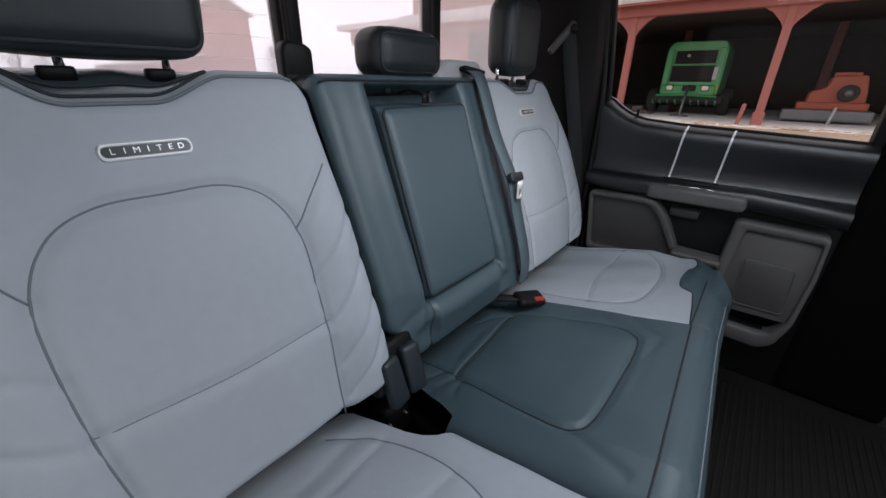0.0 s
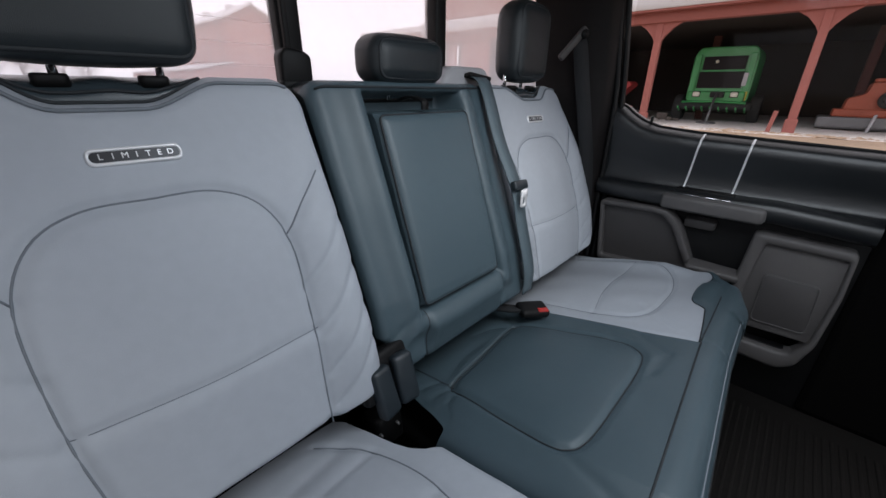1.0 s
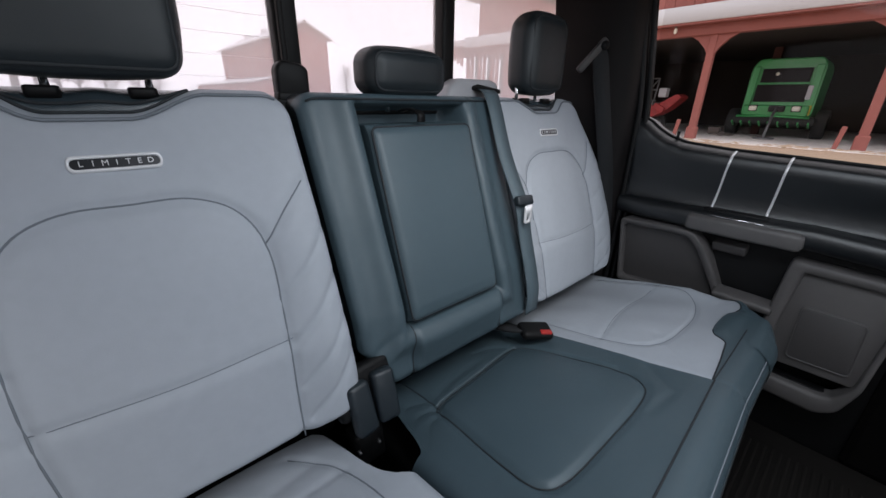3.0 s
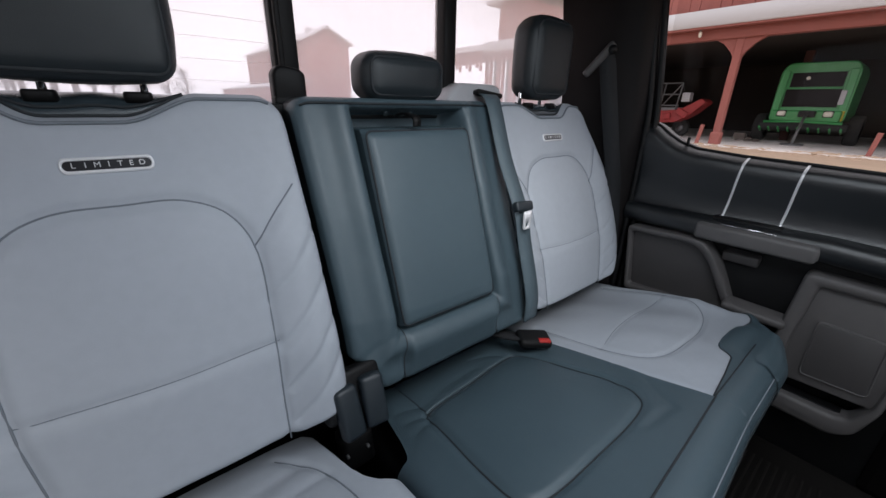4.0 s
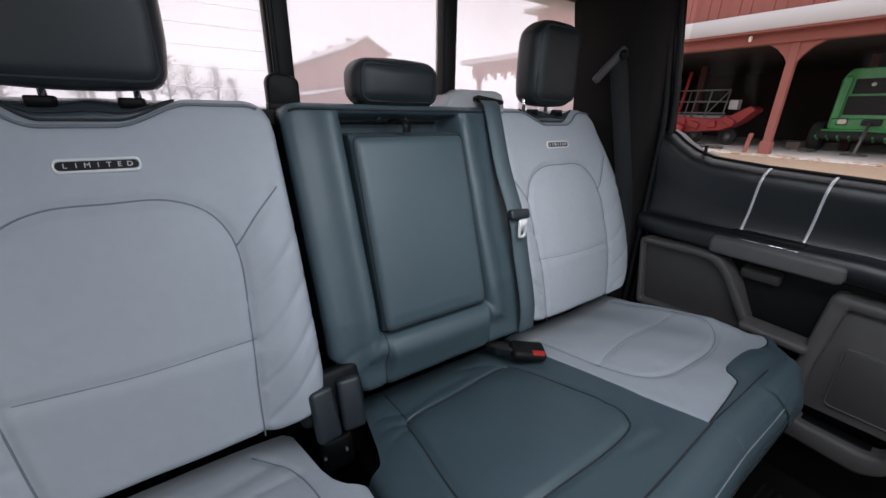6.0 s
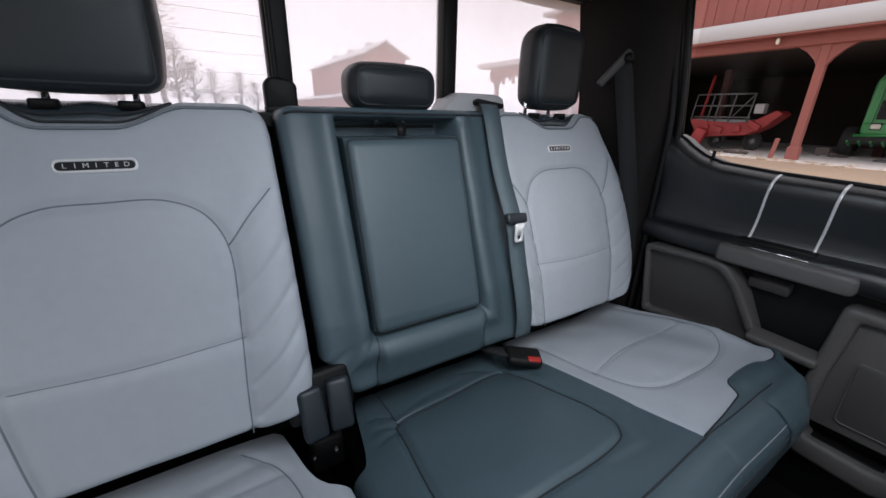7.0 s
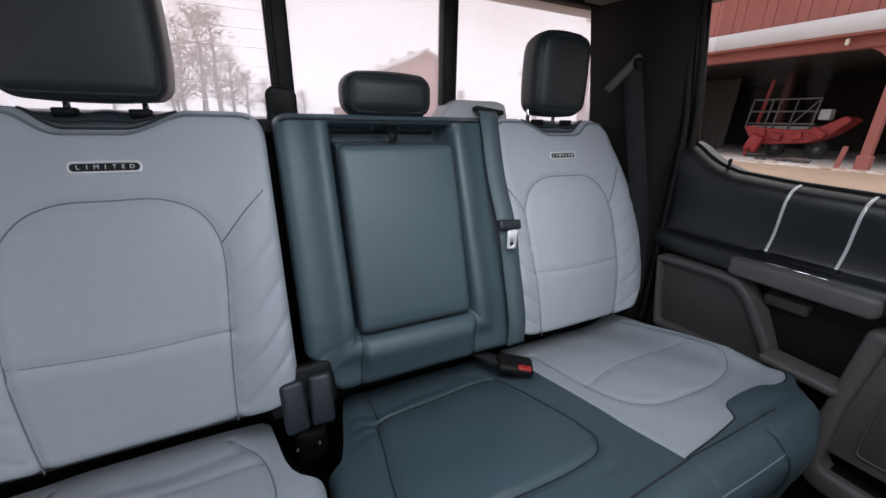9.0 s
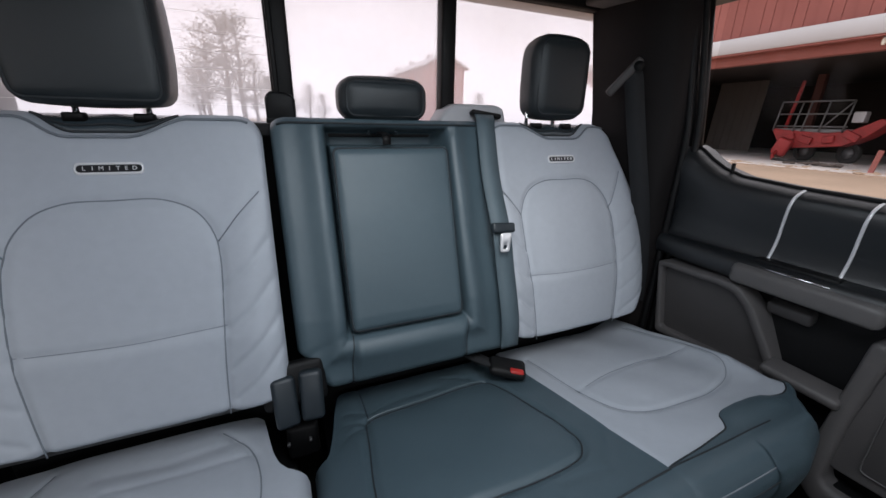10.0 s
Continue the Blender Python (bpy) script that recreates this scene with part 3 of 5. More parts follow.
xx = xl + (0.2525 - xl) * u
mid_seams = [([(-0.106, 0.59), (-0.112, 0.54), (-0.114, 0.48)], 0.004, 0.006), ([(0.140, 0.58), (0.138, 0.48)], 0.004, 0.006), ([(-0.11, 0.962), (-0.112, 0.99)], 0.003, 0.006), ([(0.15, 0.962), (0.16, 0.99)], 0.003, 0.006),
             ([(-0.11, 0.60), (-0.15, 0.575), (-0.20, 0.55)], 0.002, 0.008)]


def mid_height(a, b):
    d = np.minimum(np.minimum(a - RX0, RX1 - a), np.minimum(b - RZ0, RZ1 - b))
    step = 1 / (1 + np.exp(-np.clip(d / 0.0022, -40, 40)))
    roll = 0.016 * np.exp(-((d + 0.022) / 0.024) ** 2)
    low = 0.014 * np.exp(-((b - 0.535) / 0.035) ** 2) * np.clip((0.13 - np.abs(a - 0.012)) / 0.02, 0, 1)
    return -0.066 * step + roll * (d < 0.01) + low + grooves(a, b, mid_seams) + bumps(a, b, 0.0018, 6, 11)


drop = edge_drop(np.minimum(u, 1 - u) * 0.45, 0.022) + edge_drop((1 - v) * 0.5, 0.016) + edge_drop(v * 0.5, 0.022)
yy = back_y(zz) - mid_height(xx, zz) + drop
pts = np.stack([xx, yy, zz], -1)
grid_mesh("backrest_cover", pts, M_TEAL, mid)
loop = np.concatenate([pts[:, 0], pts[-1, 1:], pts[::-1, -1][1:], pts[0, ::-1][1:]])
rows_ = [loop]
for dy in (0.012, 0.05, 0.085):
    q = loop.copy()
    q[:, 1] += dy
    q[:, 2] = np.where(q[:, 2] > 0.9, q[:, 2] - dy * 0.05, q[:, 2])
    rows_.append(q)
# side shade is put in with the darker teal
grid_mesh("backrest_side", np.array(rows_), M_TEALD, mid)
part("backrest_shell", box_bm((-0.195, 0.092, 0.42), (0.24, 0.115, 0.95), 0.008), M_PLAST, mid, "black backing shell")
part("piping", tube_bm([(float(p[0]), float(p[1]) - 0.001, float(p[2]) + 0.001) for p in pts[-4, 4:-4:3]], 0.0022, 6), M_SEAMD, mid)
for p in ([(-0.106, 0.585), (-0.112, 0.54), (-0.114, 0.485)], [(0.140, 0.575), (0.139, 0.53), (0.138, 0.485)]):
    seam_part(smooth_path(p, 6), lambda a, b, lift: (a, back_y(b) - mid_height(a, b) - lift, b), 0.0013, M_SEAMD, mid)
# the armrest panel lies in its recess
PX0, PX1, PZ0, PZ1 = -0.109, 0.130, 0.588, 0.932
u, v = np.meshgrid(np.linspace(0, 1, 70), np.linspace(0, 1, 90))
zz = PZ0 + (PZ1 - PZ0) * v
xx = PX0 - 0.001 * v + (PX1 + 0.004 * v - (PX0 - 0.001 * v)) * u
drop = edge_drop(np.minimum(u, 1 - u) * 0.24, 0.016) + edge_drop(np.minimum(v, 1 - v) * 0.34, 0.016)
bul = 0.006 * (1 - (2 * u - 1) ** 4) * (1 - (2 * v - 1) ** 4)
pad = np.stack([xx, back_y(zz) - 0.016 - 0.014 * v + np.minimum(drop, 0.02) - bul + bumps(xx, zz, 0.0012, 5, 5), zz], -1)
arm = grid_mesh("armrest", pad, M_TEAL, mid, "folding armrest pad in its recess")
loop = np.concatenate([pad[:, 0], pad[-1, 1:], pad[::-1, -1][1:], pad[0, ::-1][1:]])
q = loop.copy()
q[:, 1] += 0.055
grid_mesh("armrest_edge", np.array([loop, q]), M_TEAL, arm)
hw = [(PX0 + 0.003, PZ0 + 0.003), (PX1 - 0.003, PZ0 + 0.003), (PX1 + 0.001, PZ1 - 0.003), (PX0 + 0.002, PZ1 - 0.003)]
lp = round_poly(hw, 0.012, 4)
part("piping", tube_bm([(a, float(back_y(b)) - 0.0095 - 0.014 * (b - PZ0) / (PZ1 - PZ0), b) for a, b in lp + lp[:1]], 0.0022, 6, caps=False), M_SEAMD, arm)
part("pull_strap", strap_bm(smooth_path([(0.000, 0.040, 0.952), (-0.002, 0.006, 0.958), (-0.003, -0.030, 0.951), (-0.003, -0.033, 0.936)], 6), (1, 0, 0), 0.016, 0.002), M_PLAST, arm, "black pull strap")

# ---- cushions ----
def cushion(name, label, xa, xb, back_edge, front_edge, seams, grey, parent_mat, height_fn, n_x, n_y, th):
    """The top of a cushion between its back and front lines, as one padded sheet."""
    u, v = np.meshgrid(np.linspace(0, 1, n_x), np.linspace(0, 1, n_y))
    xx = xa + (xb - xa) * u
    yb, yf = back_edge(xx), front_edge(xx)
    yy = yb + (yf - yb) * v
    zz = cushion_z(yy) + height_fn(xx, yy) + grooves(xx, yy, seams)
    return np.stack([xx, yy, zz], -1)


FRONT = -0.540


def front_roll(xs, y0s, z0s, out_max=0.062, depth=0.20, ease=None):
    """From the front line of the top, over the roll and down the face: rows of points."""
    rows_ = []
    out = out_max if ease is None else out_max * ease(xs)
    for t in np.linspace(0, 1, 26):
        if t < 0.55:
            a = t / 0.55 * math.pi / 2
            dy, dz = -out * math.sin(a), 0.010 * math.sin(a * 2) - 0.055 * (1 - math.cos(a))
        else:
            s = (t - 0.55) / 0.45
            dy, dz = -out + 0.022 * s, -0.055 - (depth - 0.055) * s
        dimple = -0.0035 * math.exp(-((t - 0.26) / 0.022) ** 2) - 0.0035 * math.exp(-((t - 0.34) / 0.022) ** 2)
        rows_.append(np.stack([xs, y0s + dy - dimple * 0.7, z0s + dz + dimple * 0.7], -1))
    return np.array(rows_)


def skirt(line, drop_to, mat, parent, name="cushion_side"):
    a = np.array(line)
    b = a.copy()
    b[:, 2] = drop_to
    m = a.copy()
    m[:, 2] = a[:, 2] * 0.75 + drop_to * 0.25
    return grid_mesh(name, np.array([a, m, b]), mat, parent)


def edge_soft(x, xa, xb, r=0.022):
    return -edge_drop(np.minimum(x - xa, xb - x), r)


# middle cushion
mc = rear_seat_r
panel = smooth_path([(-0.106, -0.212), (-0.101, -0.201), (-0.085, -0.197), (0.03, -0.186), (0.155, -0.172), (0.176, -0.178), (0.186, -0.200), (0.200, -0.270), (0.213, -0.400), (0.196, -0.448), (0.150, -0.468), (0.03, -0.470), (-0.090, -0.464), (-0.126, -0.440), (-0.128, -0.380), (-0.114, -0.280)], 6, closed=True)
panel.append(panel[0])
mc_seams = [(panel, 0.006, 0.007), ([(-0.098, -0.205), (-0.096, -0.13), (-0.095, -0.05)], 0.003, 0.007), ([(0.170, -0.178), (0.20, -0.12)], 0.003, 0.007), ([(-0.105, -0.205), (-0.135, -0.190), (-0.165, -0.185)], 0.003, 0.006), ([(-0.108, -0.222), (-0.14, -0.225), (-0.17, -0.24)], 0.0025, 0.006), ([(-0.10, -0.17), (-0.14, -0.150)], 0.0025, 0.006), ([(-0.09, -0.18), (-0.02, -0.155), (0.06, -0.150)], 0.002, 0.010), ([(0.16, -0.165), (0.13, -0.13), (0.09, -0.115)], 0.0025, 0.007),
            ([(0.12, -0.49), (0.20, -0.50), (0.262, -0.43)], 0.0022, 0.010), ([(-0.13, -0.44), (-0.16, -0.53)], 0.002, 0.008), ([(0.21, -0.40), (0.262, -0.36)], 0.002, 0.009)]
XA, XB = -0.206, 0.272


def mc_h(x, y):
    inside = np.exp(-((x - 0.04) / 0.14) ** 6) * np.exp(-((y + 0.325) / 0.13) ** 6)
    return 0.010 * inside - 0.34 * np.clip(-0.128 - x, 0, 0.09) + edge_soft(x, XA, XB + 0.03, 0.03) + bumps(x, y, 0.003, 5, 21)


def mc_back(x):
    cut = np.clip((-0.135 - x) / 0.05, 0, 1)
    return -0.07 - 0.185 * cut * cut * (3 - 2 * cut)


top = cushion("top", "", XA, XB, mc_back, lambda x: FRONT - 0.018 * np.clip((XB - x) / 0.40, 0, 1.2), mc_seams, None, None, mc_h, 130, 120, mc)
grid_mesh("cushion_cover", top, M_TEAL, mc)
fr = front_roll(top[-1, :, 0], top[-1, :, 1], top[-1, :, 2])
grid_mesh("cushion_front_roll", fr, M_TEAL, mc)
msurf = lambda a, b, lift: (a, b, cushion_z(b) + mc_h(a, b) + grooves(a, b, mc_seams) + lift)
seam_part(panel, msurf, 0.0014, M_SEAMD, mc, 0.0005)
# lighter bead along the back seam stands in for its highlight
seam_part([(a_, b_ + 0.0055) for a_, b_ in panel[8:31]], msurf, 0.0024, M_CREASE_HI, mc, 0.0010)
seam_part(smooth_path([(-0.098, -0.205), (-0.096, -0.15), (-0.095, -0.09)], 6), msurf, 0.0012, M_SEAMD, mc, 0.0004)
part("seam", tube_bm([(float(p[0]), float(p[1]) - 0.001, float(p[2]) + 0.0004) for p in top[-1, ::3]], 0.0018, 6), M_SEAMD, mc)
for ri in (9, 12):
    part("seam", tube_bm([tuple(float(c) for c in p) for p in fr[ri, ::3]], 0.0014, 6), M_SEAM if ri == 9 else M_SEAMD, mc)
lft = np.concatenate([top[:, 0], fr[:, 0]])
# skirt below the cushion holds its shade in the darker teal
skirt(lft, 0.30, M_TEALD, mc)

# right cushion: pale top, slate front roll with a tab
rc = rear_seat_r
RA, RB = 0.272, 0.702


def rc_front(x):
    x = np.asarray(x, float)
    return np.interp(x, [0.27, 0.36, 0.435, 0.448, 0.462, 0.48, 0.52, 0.56, 0.59, 0.605, 0.63, 0.65, 0.675, 0.692, 0.705],
                     [-0.538, -0.530, -0.521, -0.510, -0.494, -0.487, -0.484, -0.485, -0.490, -0.500, -0.506, -0.502, -0.486, -0.462, -0.42])


rpanel = smooth_path([(0.322, -0.13), (0.318, -0.30), (0.334, -0.392), (0.380, -0.424), (0.450, -0.434), (0.540, -0.434), (0.620, -0.414), (0.660, -0.375), (0.668, -0.31), (0.655, -0.13)], 6)
rc_seams = [(rpanel, 0.004, 0.007), ([(0.318, -0.31), (0.48, -0.285), (0.667, -0.30)], 0.0022, 0.007), ([(0.28, -0.52), (0.36, -0.43), (0.40, -0.40)], 0.0014, 0.010), ([(0.66, -0.10), (0.70, -0.25), (0.69, -0.40)], 0.003, 0.012)]


def rc_h(x, y):
    inside = np.exp(-((x - 0.485) / 0.15) ** 6) * np.exp(-((y + 0.26) / 0.155) ** 6)
    out_b = 0.032 * np.exp(-((x - 0.690) / 0.055) ** 2) * np.clip((y + 0.50) / 0.12, 0.35, 1)
    return 0.008 * inside + out_b + edge_soft(x, RA - 0.03, RB, 0.045) + bumps(x, y, 0.003, 5, 31)


top = cushion("top", "", RA, RB, lambda x: np.full(np.shape(x), -0.06), rc_front, rc_seams, None, None, rc_h, 120, 120, rc)
grid_mesh("cushion_cover", top, M_GREY, rc, "light grey leather top with sewn panel")
rsurf = lambda a, b, lift: (a, b, cushion_z(b) + rc_h(a, b) + grooves(a, b, rc_seams) + lift)
seam_part(rpanel, rsurf, 0.0009, M_SEAM, rc, 0.0003)
seam_part(smooth_path([(0.318, -0.31), (0.48, -0.285), (0.667, -0.30)], 6), rsurf, 0.0008, M_SEAM, rc, 0.0002)
part("seam", tube_bm([(float(p[0]), float(p[1]), float(p[2]) + 0.0006) for p in top[-1, ::2]], 0.0015, 6), M_SEAMD, rc)
# slate strip between the pale top and the roll, and round the corner
nx = top.shape[1]
xs = top[-1, :, 0]
edge_y = np.where(xs < 0.60, FRONT, FRONT + 0.135 * np.clip((xs - 0.57) / 0.132, 0, 1) ** 2.2)
strip = []
for t in np.linspace(0, 1, 9):
    y = top[-1, :, 1] * (1 - t) + np.minimum(edge_y, top[-1, :, 1] - 0.001) * t
    tab = np.exp(-((xs - 0.535) / 0.075) ** 6) * math.sin(math.pi * min(1, t + 0.2)) * 0.007
    strip.append(np.stack([xs, y, cushion_z(y) + rc_h(xs, y) + 0.0005 + tab], -1))
strip = np.array(strip)
grid_mesh("cushion_front_strip", strip, M_TEAL, rc, "slate leather strip with a tab")
fr = front_roll(strip[-1, :, 0], strip[-1, :, 1], strip[-1, :, 2], ease=lambda x: 1 - 0.80 * np.clip((x - 0.53) / 0.17, 0, 1))
fr[..., 0] += 0.014 * np.clip((fr[..., 0] - 0.62) / 0.10, 0, 1) ** 2 * np.linspace(0, 1, 26)[:, None] ** 0.5
grid_mesh("cushion_front_roll", fr, M_TEAL, rc, "slate leather front roll")
part("seam", tube_bm([tuple(float(c) for c in p) for p in fr[0, :70:3]], 0.0015, 6), M_SEAMD, rc)
for ri in (9, 12):
    part("seam", tube_bm([tuple(float(c) for c in p) for p in fr[ri, ::3]], 0.0014, 6), M_SEAM if ri == 9 else M_SEAMD, rc)
# leather tab folded over the roll
tabx = np.linspace(0.440, 0.600, 24)
trow = []
for i in range(2, 19):
    idx = [int(np.argmin(np.abs(xs - x - 0.010 * i / 26))) for x in tabx]
    trow.append([fr[i, j] + np.array([0, -0.0022, 0.0018]) for j in idx])
grid_mesh("tab", np.array(trow), M_TEAL, rc, "slate leather tab folded over the front")
skirt(np.concatenate([top[:, -1], strip[:, -1], fr[:, -1]]), 0.30, M_TEALD, rc)

# left cushion with a cut-out at the buckles
lc = rear_seat_l
LA, LB = -0.700, -0.214


def lc_back(x):
    return np.interp(x, [-0.70, -0.300, -0.286, -0.278, -0.268, -0.258, -0.245, -0.232, -0.214], [-0.085, -0.085, -0.100, -0.150, -0.215, -0.250, -0.272, -0.282, -0.290])


lpanel = smooth_path([(-0.355, -0.118), (-0.300, -0.200), (-0.282, -0.310), (-0.300, -0.400), (-0.345, -0.434), (-0.46, -0.440), (-0.57, -0.434), (-0.62, -0.38), (-0.615, -0.20), (-0.60, -0.11)], 6)
lc_seams = [(lpanel, 0.0035, 0.007), ([(-0.298, -0.205), (-0.40, -0.215), (-0.50, -0.21)], 0.002, 0.008), ([(-0.29, -0.34), (-0.40, -0.33), (-0.60, -0.34)], 0.002, 0.008), ([(-0.33, -0.16), (-0.42, -0.175), (-0.52, -0.165)], 0.0025, 0.014)]


def lc_h(x, y):
    return 0.008 * np.exp(-((x + 0.45) / 0.15) ** 6) + edge_soft(x, LA, LB, 0.028) + bumps(x, y, 0.0035, 6, 41)


top = cushion("top", "", LA, LB, lc_back, lambda x: np.full(np.shape(x), FRONT), lc_seams, None, None, lc_h, 130, 120, lc)
grid_mesh("cushion_cover", top, M_GREY, lc, "light grey leather top with sewn panel")
lsurf = lambda a, b, lift: (a, b, cushion_z(b) + lc_h(a, b) + grooves(a, b, lc_seams) + lift)
seam_part(lpanel, lsurf, 0.0012, M_SEAM, lc, 0.0003)
fr = front_roll(top[-1, :, 0], top[-1, :, 1], top[-1, :, 2])
grid_mesh("cushion_front_roll", fr, M_TEAL, lc, "slate leather front roll")
skirt(np.concatenate([top[0, ::-1][:60][::-1], top[:, -1], fr[:, -1]]), 0.30, M_GREY, lc)

for seat, x0, x1 in ((rear_seat_l, -0.69, -0.235), (rear_seat_r, -0.175, 0.68)):
    part("riser", box_bm((x0, -0.50, 0.11), (x1, 0.10, 0.335), 0.02), M_PLAST, seat, "black seat base")
    part("rear_riser", box_bm((x0, -0.045, 0.33), (x1, 0.10, 0.47), 0.01), M_PLAST, seat)
part("gap_bar", tube_bm([(-0.69, -0.085, 0.445), (-0.245, -0.085, 0.445)], 0.008, 8), M_STEEL, rear_seat_l, "steel bar in the gap of the bench")

# ---- buckles and belts ----
shield = thing("buckle_bracket", "slate plastic twin shields over the belt anchors", "belt bracket", at=(-0.22, -0.13, 0.40))
for cx, cz, w, rz in ((-0.2405, 0.494, 0.041, 8), (-0.1945, 0.498, 0.041, -4)):
    part("shield", turned_box((cx, -0.168, cz), (w, 0.026, 0.092), (-18, 0, rz), 0.009, 4), M_SHIELD, shield)
part("shield_hood", turned_box((-0.2215, -0.142, 0.512), (0.112, 0.030, 0.082), (-20, 0, 4), 0.011, 4), M_PLAST, shield, "black hood behind the shields")
part("anchor", turned_box((-0.218, -0.130, 0.375), (0.06, 0.05, 0.07), (-10, 0, 0), 0.01, 2), M_PLAST, shield)
for bx in (-0.245, -0.205):
    part("bolt", tube_bm([(bx, -0.161, 0.385), (bx, -0.153, 0.387)], 0.003, 8), M_STEEL, shield, "steel bolt head")

buckle = thing("seat_belt_buckle", "black seat belt buckle with a red button on the cushion", "belt buckle", at=(0.225, -0.19, 0.44))
part("buckle_body", turned_box((0.217, -0.194, 0.462), (0.082, 0.050, 0.023), (12, 8, -28), 0.011, 5), M_PLAST, buckle)
part("button", turned_box((0.227, -0.2165, 0.4625), (0.031, 0.014, 0.014), (12, 8, -28), 0.004, 3), M_RED, buckle, "red release button")
part("stalk", strap_bm(smooth_path([(0.165, -0.10, 0.455), (0.180, -0.150, 0.462), (0.195, -0.178, 0.466)], 5), (0.8, -0.4, 0), 0.034, 0.004), M_BELT, buckle)

belt = thing("middle_seat_belt", "slate seat belt hanging over the middle backrest", "seat belt", "seat belts", at=(0.23, -0.05, 0.50))
bp = smooth_path([(0.262, 0.075, 1.000), (0.250, 0.030, 0.996), (0.238, -0.002, 0.965), (0.232, -0.050, 0.860), (0.231, -0.108, 0.755), (0.236, -0.125, 0.68), (0.240, -0.158, 0.56), (0.242, -0.160, 0.49)], 8)
part("webbing", strap_bm(bp, (1, 0, 0), 0.045), M_BELTT, belt)
part("tongue_grip", turned_box((0.229, -0.116, 0.766), (0.056, 0.016, 0.022), (-22, 4, 0), 0.005, 3), M_SHIELD, belt, "slate plastic tongue grip")
part("tongue", ring_bm(round_poly([(0.217, 0.716), (0.239, 0.716), (0.241, 0.758), (0.215, 0.758)], 0.005, 3), round_poly([(0.223, 0.722), (0.233, 0.722), (0.233, 0.732), (0.223, 0.732)], 0.003, 3), 'y', ((0, -0.130), (0, -0.1335), (1, -0.1335), (1, -0.130))), M_BADGE, belt, "bright steel tongue")
cover = thing("belt_retractor_cover", "pale grey plastic cover of the middle belt retractor", "belt cover", at=(0.235, 0.095, 0.972))
part("cover_shell", rounded_plate(round_poly([(0.140, 0.970), (0.335, 0.970), (0.322, 1.016), (0.300, 1.023), (0.190, 1.023), (0.165, 1.008)], 0.008, 3), 0.125, 0.062, 'y', 0.010, 3), M_LIGHTP, cover)
part("belt_guide", turned_box((0.262, 0.048, 1.000), (0.075, 0.024, 0.011), (-10, 8, -8), 0.004, 2), M_PLAST, cover, "black belt guide")

obelt = thing("outer_seat_belt", "black seat belt on its guide at the rear pillar", "seat belt", "seat belts", at=(0.66, -0.03, 0.60))
op = smooth_path([(0.632, -0.026, 1.112), (0.634, -0.036, 1.085), (0.645, -0.050, 1.00), (0.662, -0.070, 0.88), (0.685, -0.085, 0.76), (0.705, -0.095, 0.62), (0.71, -0.10, 0.50)], 8)
part("webbing", strap_bm(op, (0.75, -0.65, 0.0), 0.044), M_BELT, obelt)
part("guide", turned_box((0.618, -0.018, 1.098), (0.020, 0.016, 0.105), (10, 38, -30), 0.006, 3), M_GREYP2, obelt, "dark plastic belt guide")
part("guide_bolt", tube_bm([(0.646, -0.028, 1.122), (0.632, -0.045, 1.122)], 0.012, 12), M_PLAST, obelt)

# ---- floor mat with ribs ----
fm = thing("floor_mat", "black ribbed rubber floor mat", "floor mat", at=(0.3, -0.85, 0.11))
part("mat_sheet", box_bm((-0.80, -1.30, 0.11), (0.782, -0.54, 0.116), 0.003, 1), M_MAT, fm)
for i in range(34):
    y = -0.58 - i * 0.0165
    part("rib", box_bm((-0.62, y - 0.0040, 0.114), (0.70, y + 0.0040, 0.1170), 0.001, 1), M_MAT, fm)


# ---- right rear door ----
door = thing("door_1", "black leather door panel with grey trims and chrome strips", "door", kind="structure", at=(0.78, -0.45, 0.11))
Y0, Y1 = -0.113, -0.775


def sill(y):
    return np.interp(y, [-0.79, -0.50, -0.36, -0.25, -0.205, -0.17, -0.145, -0.12], [0.845, 0.857, 0.862, 0.871, 0.885, 0.905, 0.924, 0.935])


prof = smooth_path([(0.845, 0.003), (0.803, 0.002), (0.786, 0.000), (0.772, -0.006), (0.761, -0.016), (0.757, -0.034), (0.761, -0.062), (0.768, -0.098), (0.769, -0.125), (0.764, -0.150), (0.750, -0.162)], 5)
ys = np.linspace(Y0, Y1, 90)
rows_ = []
for a, b in prof:
    row = []
    for y in ys:
        zt = float(sill(y))
        f = (b + 0.0) / -0.162
        row.append((a + 0.004 * math.sin(y * 9), y, zt + (0.700 - zt) * f if b < 0 else zt + b))
    rows_.append(row)
upper = grid_mesh("upper_panel", np.array(rows_), M_BLACK, door, "black leather upper panel")
part("window_seal", tube_bm([(0.797, float(y), float(sill(y)) + 0.003) for y in ys], 0.005, 6), M_PLAST, door, "black rubber window seal")
# chrome strips follow the panel
for ya, yb in ((-0.374, -0.358), (-0.490, -0.478)):
    path = []
    for a, b in prof[8:-4]:
        f = min(max(b / -0.162, 0), 1)
        y = ya + (yb - ya) * f
        zt = float(sill(y))
        path.append((a + 0.004 * math.sin(y * 9) - 0.0022, y, zt + (0.700 - zt) * f if b < 0 else zt + b))
    part("chrome_strip", strap_bm(path, (0, 1, 0), 0.0052, 0.0016), M_BADGE, door, "bright chrome strip")
part("lock_pin", tube_bm([(0.790, -0.226, 0.868), (0.790, -0.226, 0.903)], [0.0035, 0.0045], 8), M_PLAST, door, "black lock pin")
# padded arm ledge
led = smooth_path([(0.765, 0.712), (0.748, 0.711), (0.733, 0.706), (0.724, 0.694), (0.723, 0.676), (0.730, 0.660), (0.750, 0.652), (0.775, 0.650)], 5)
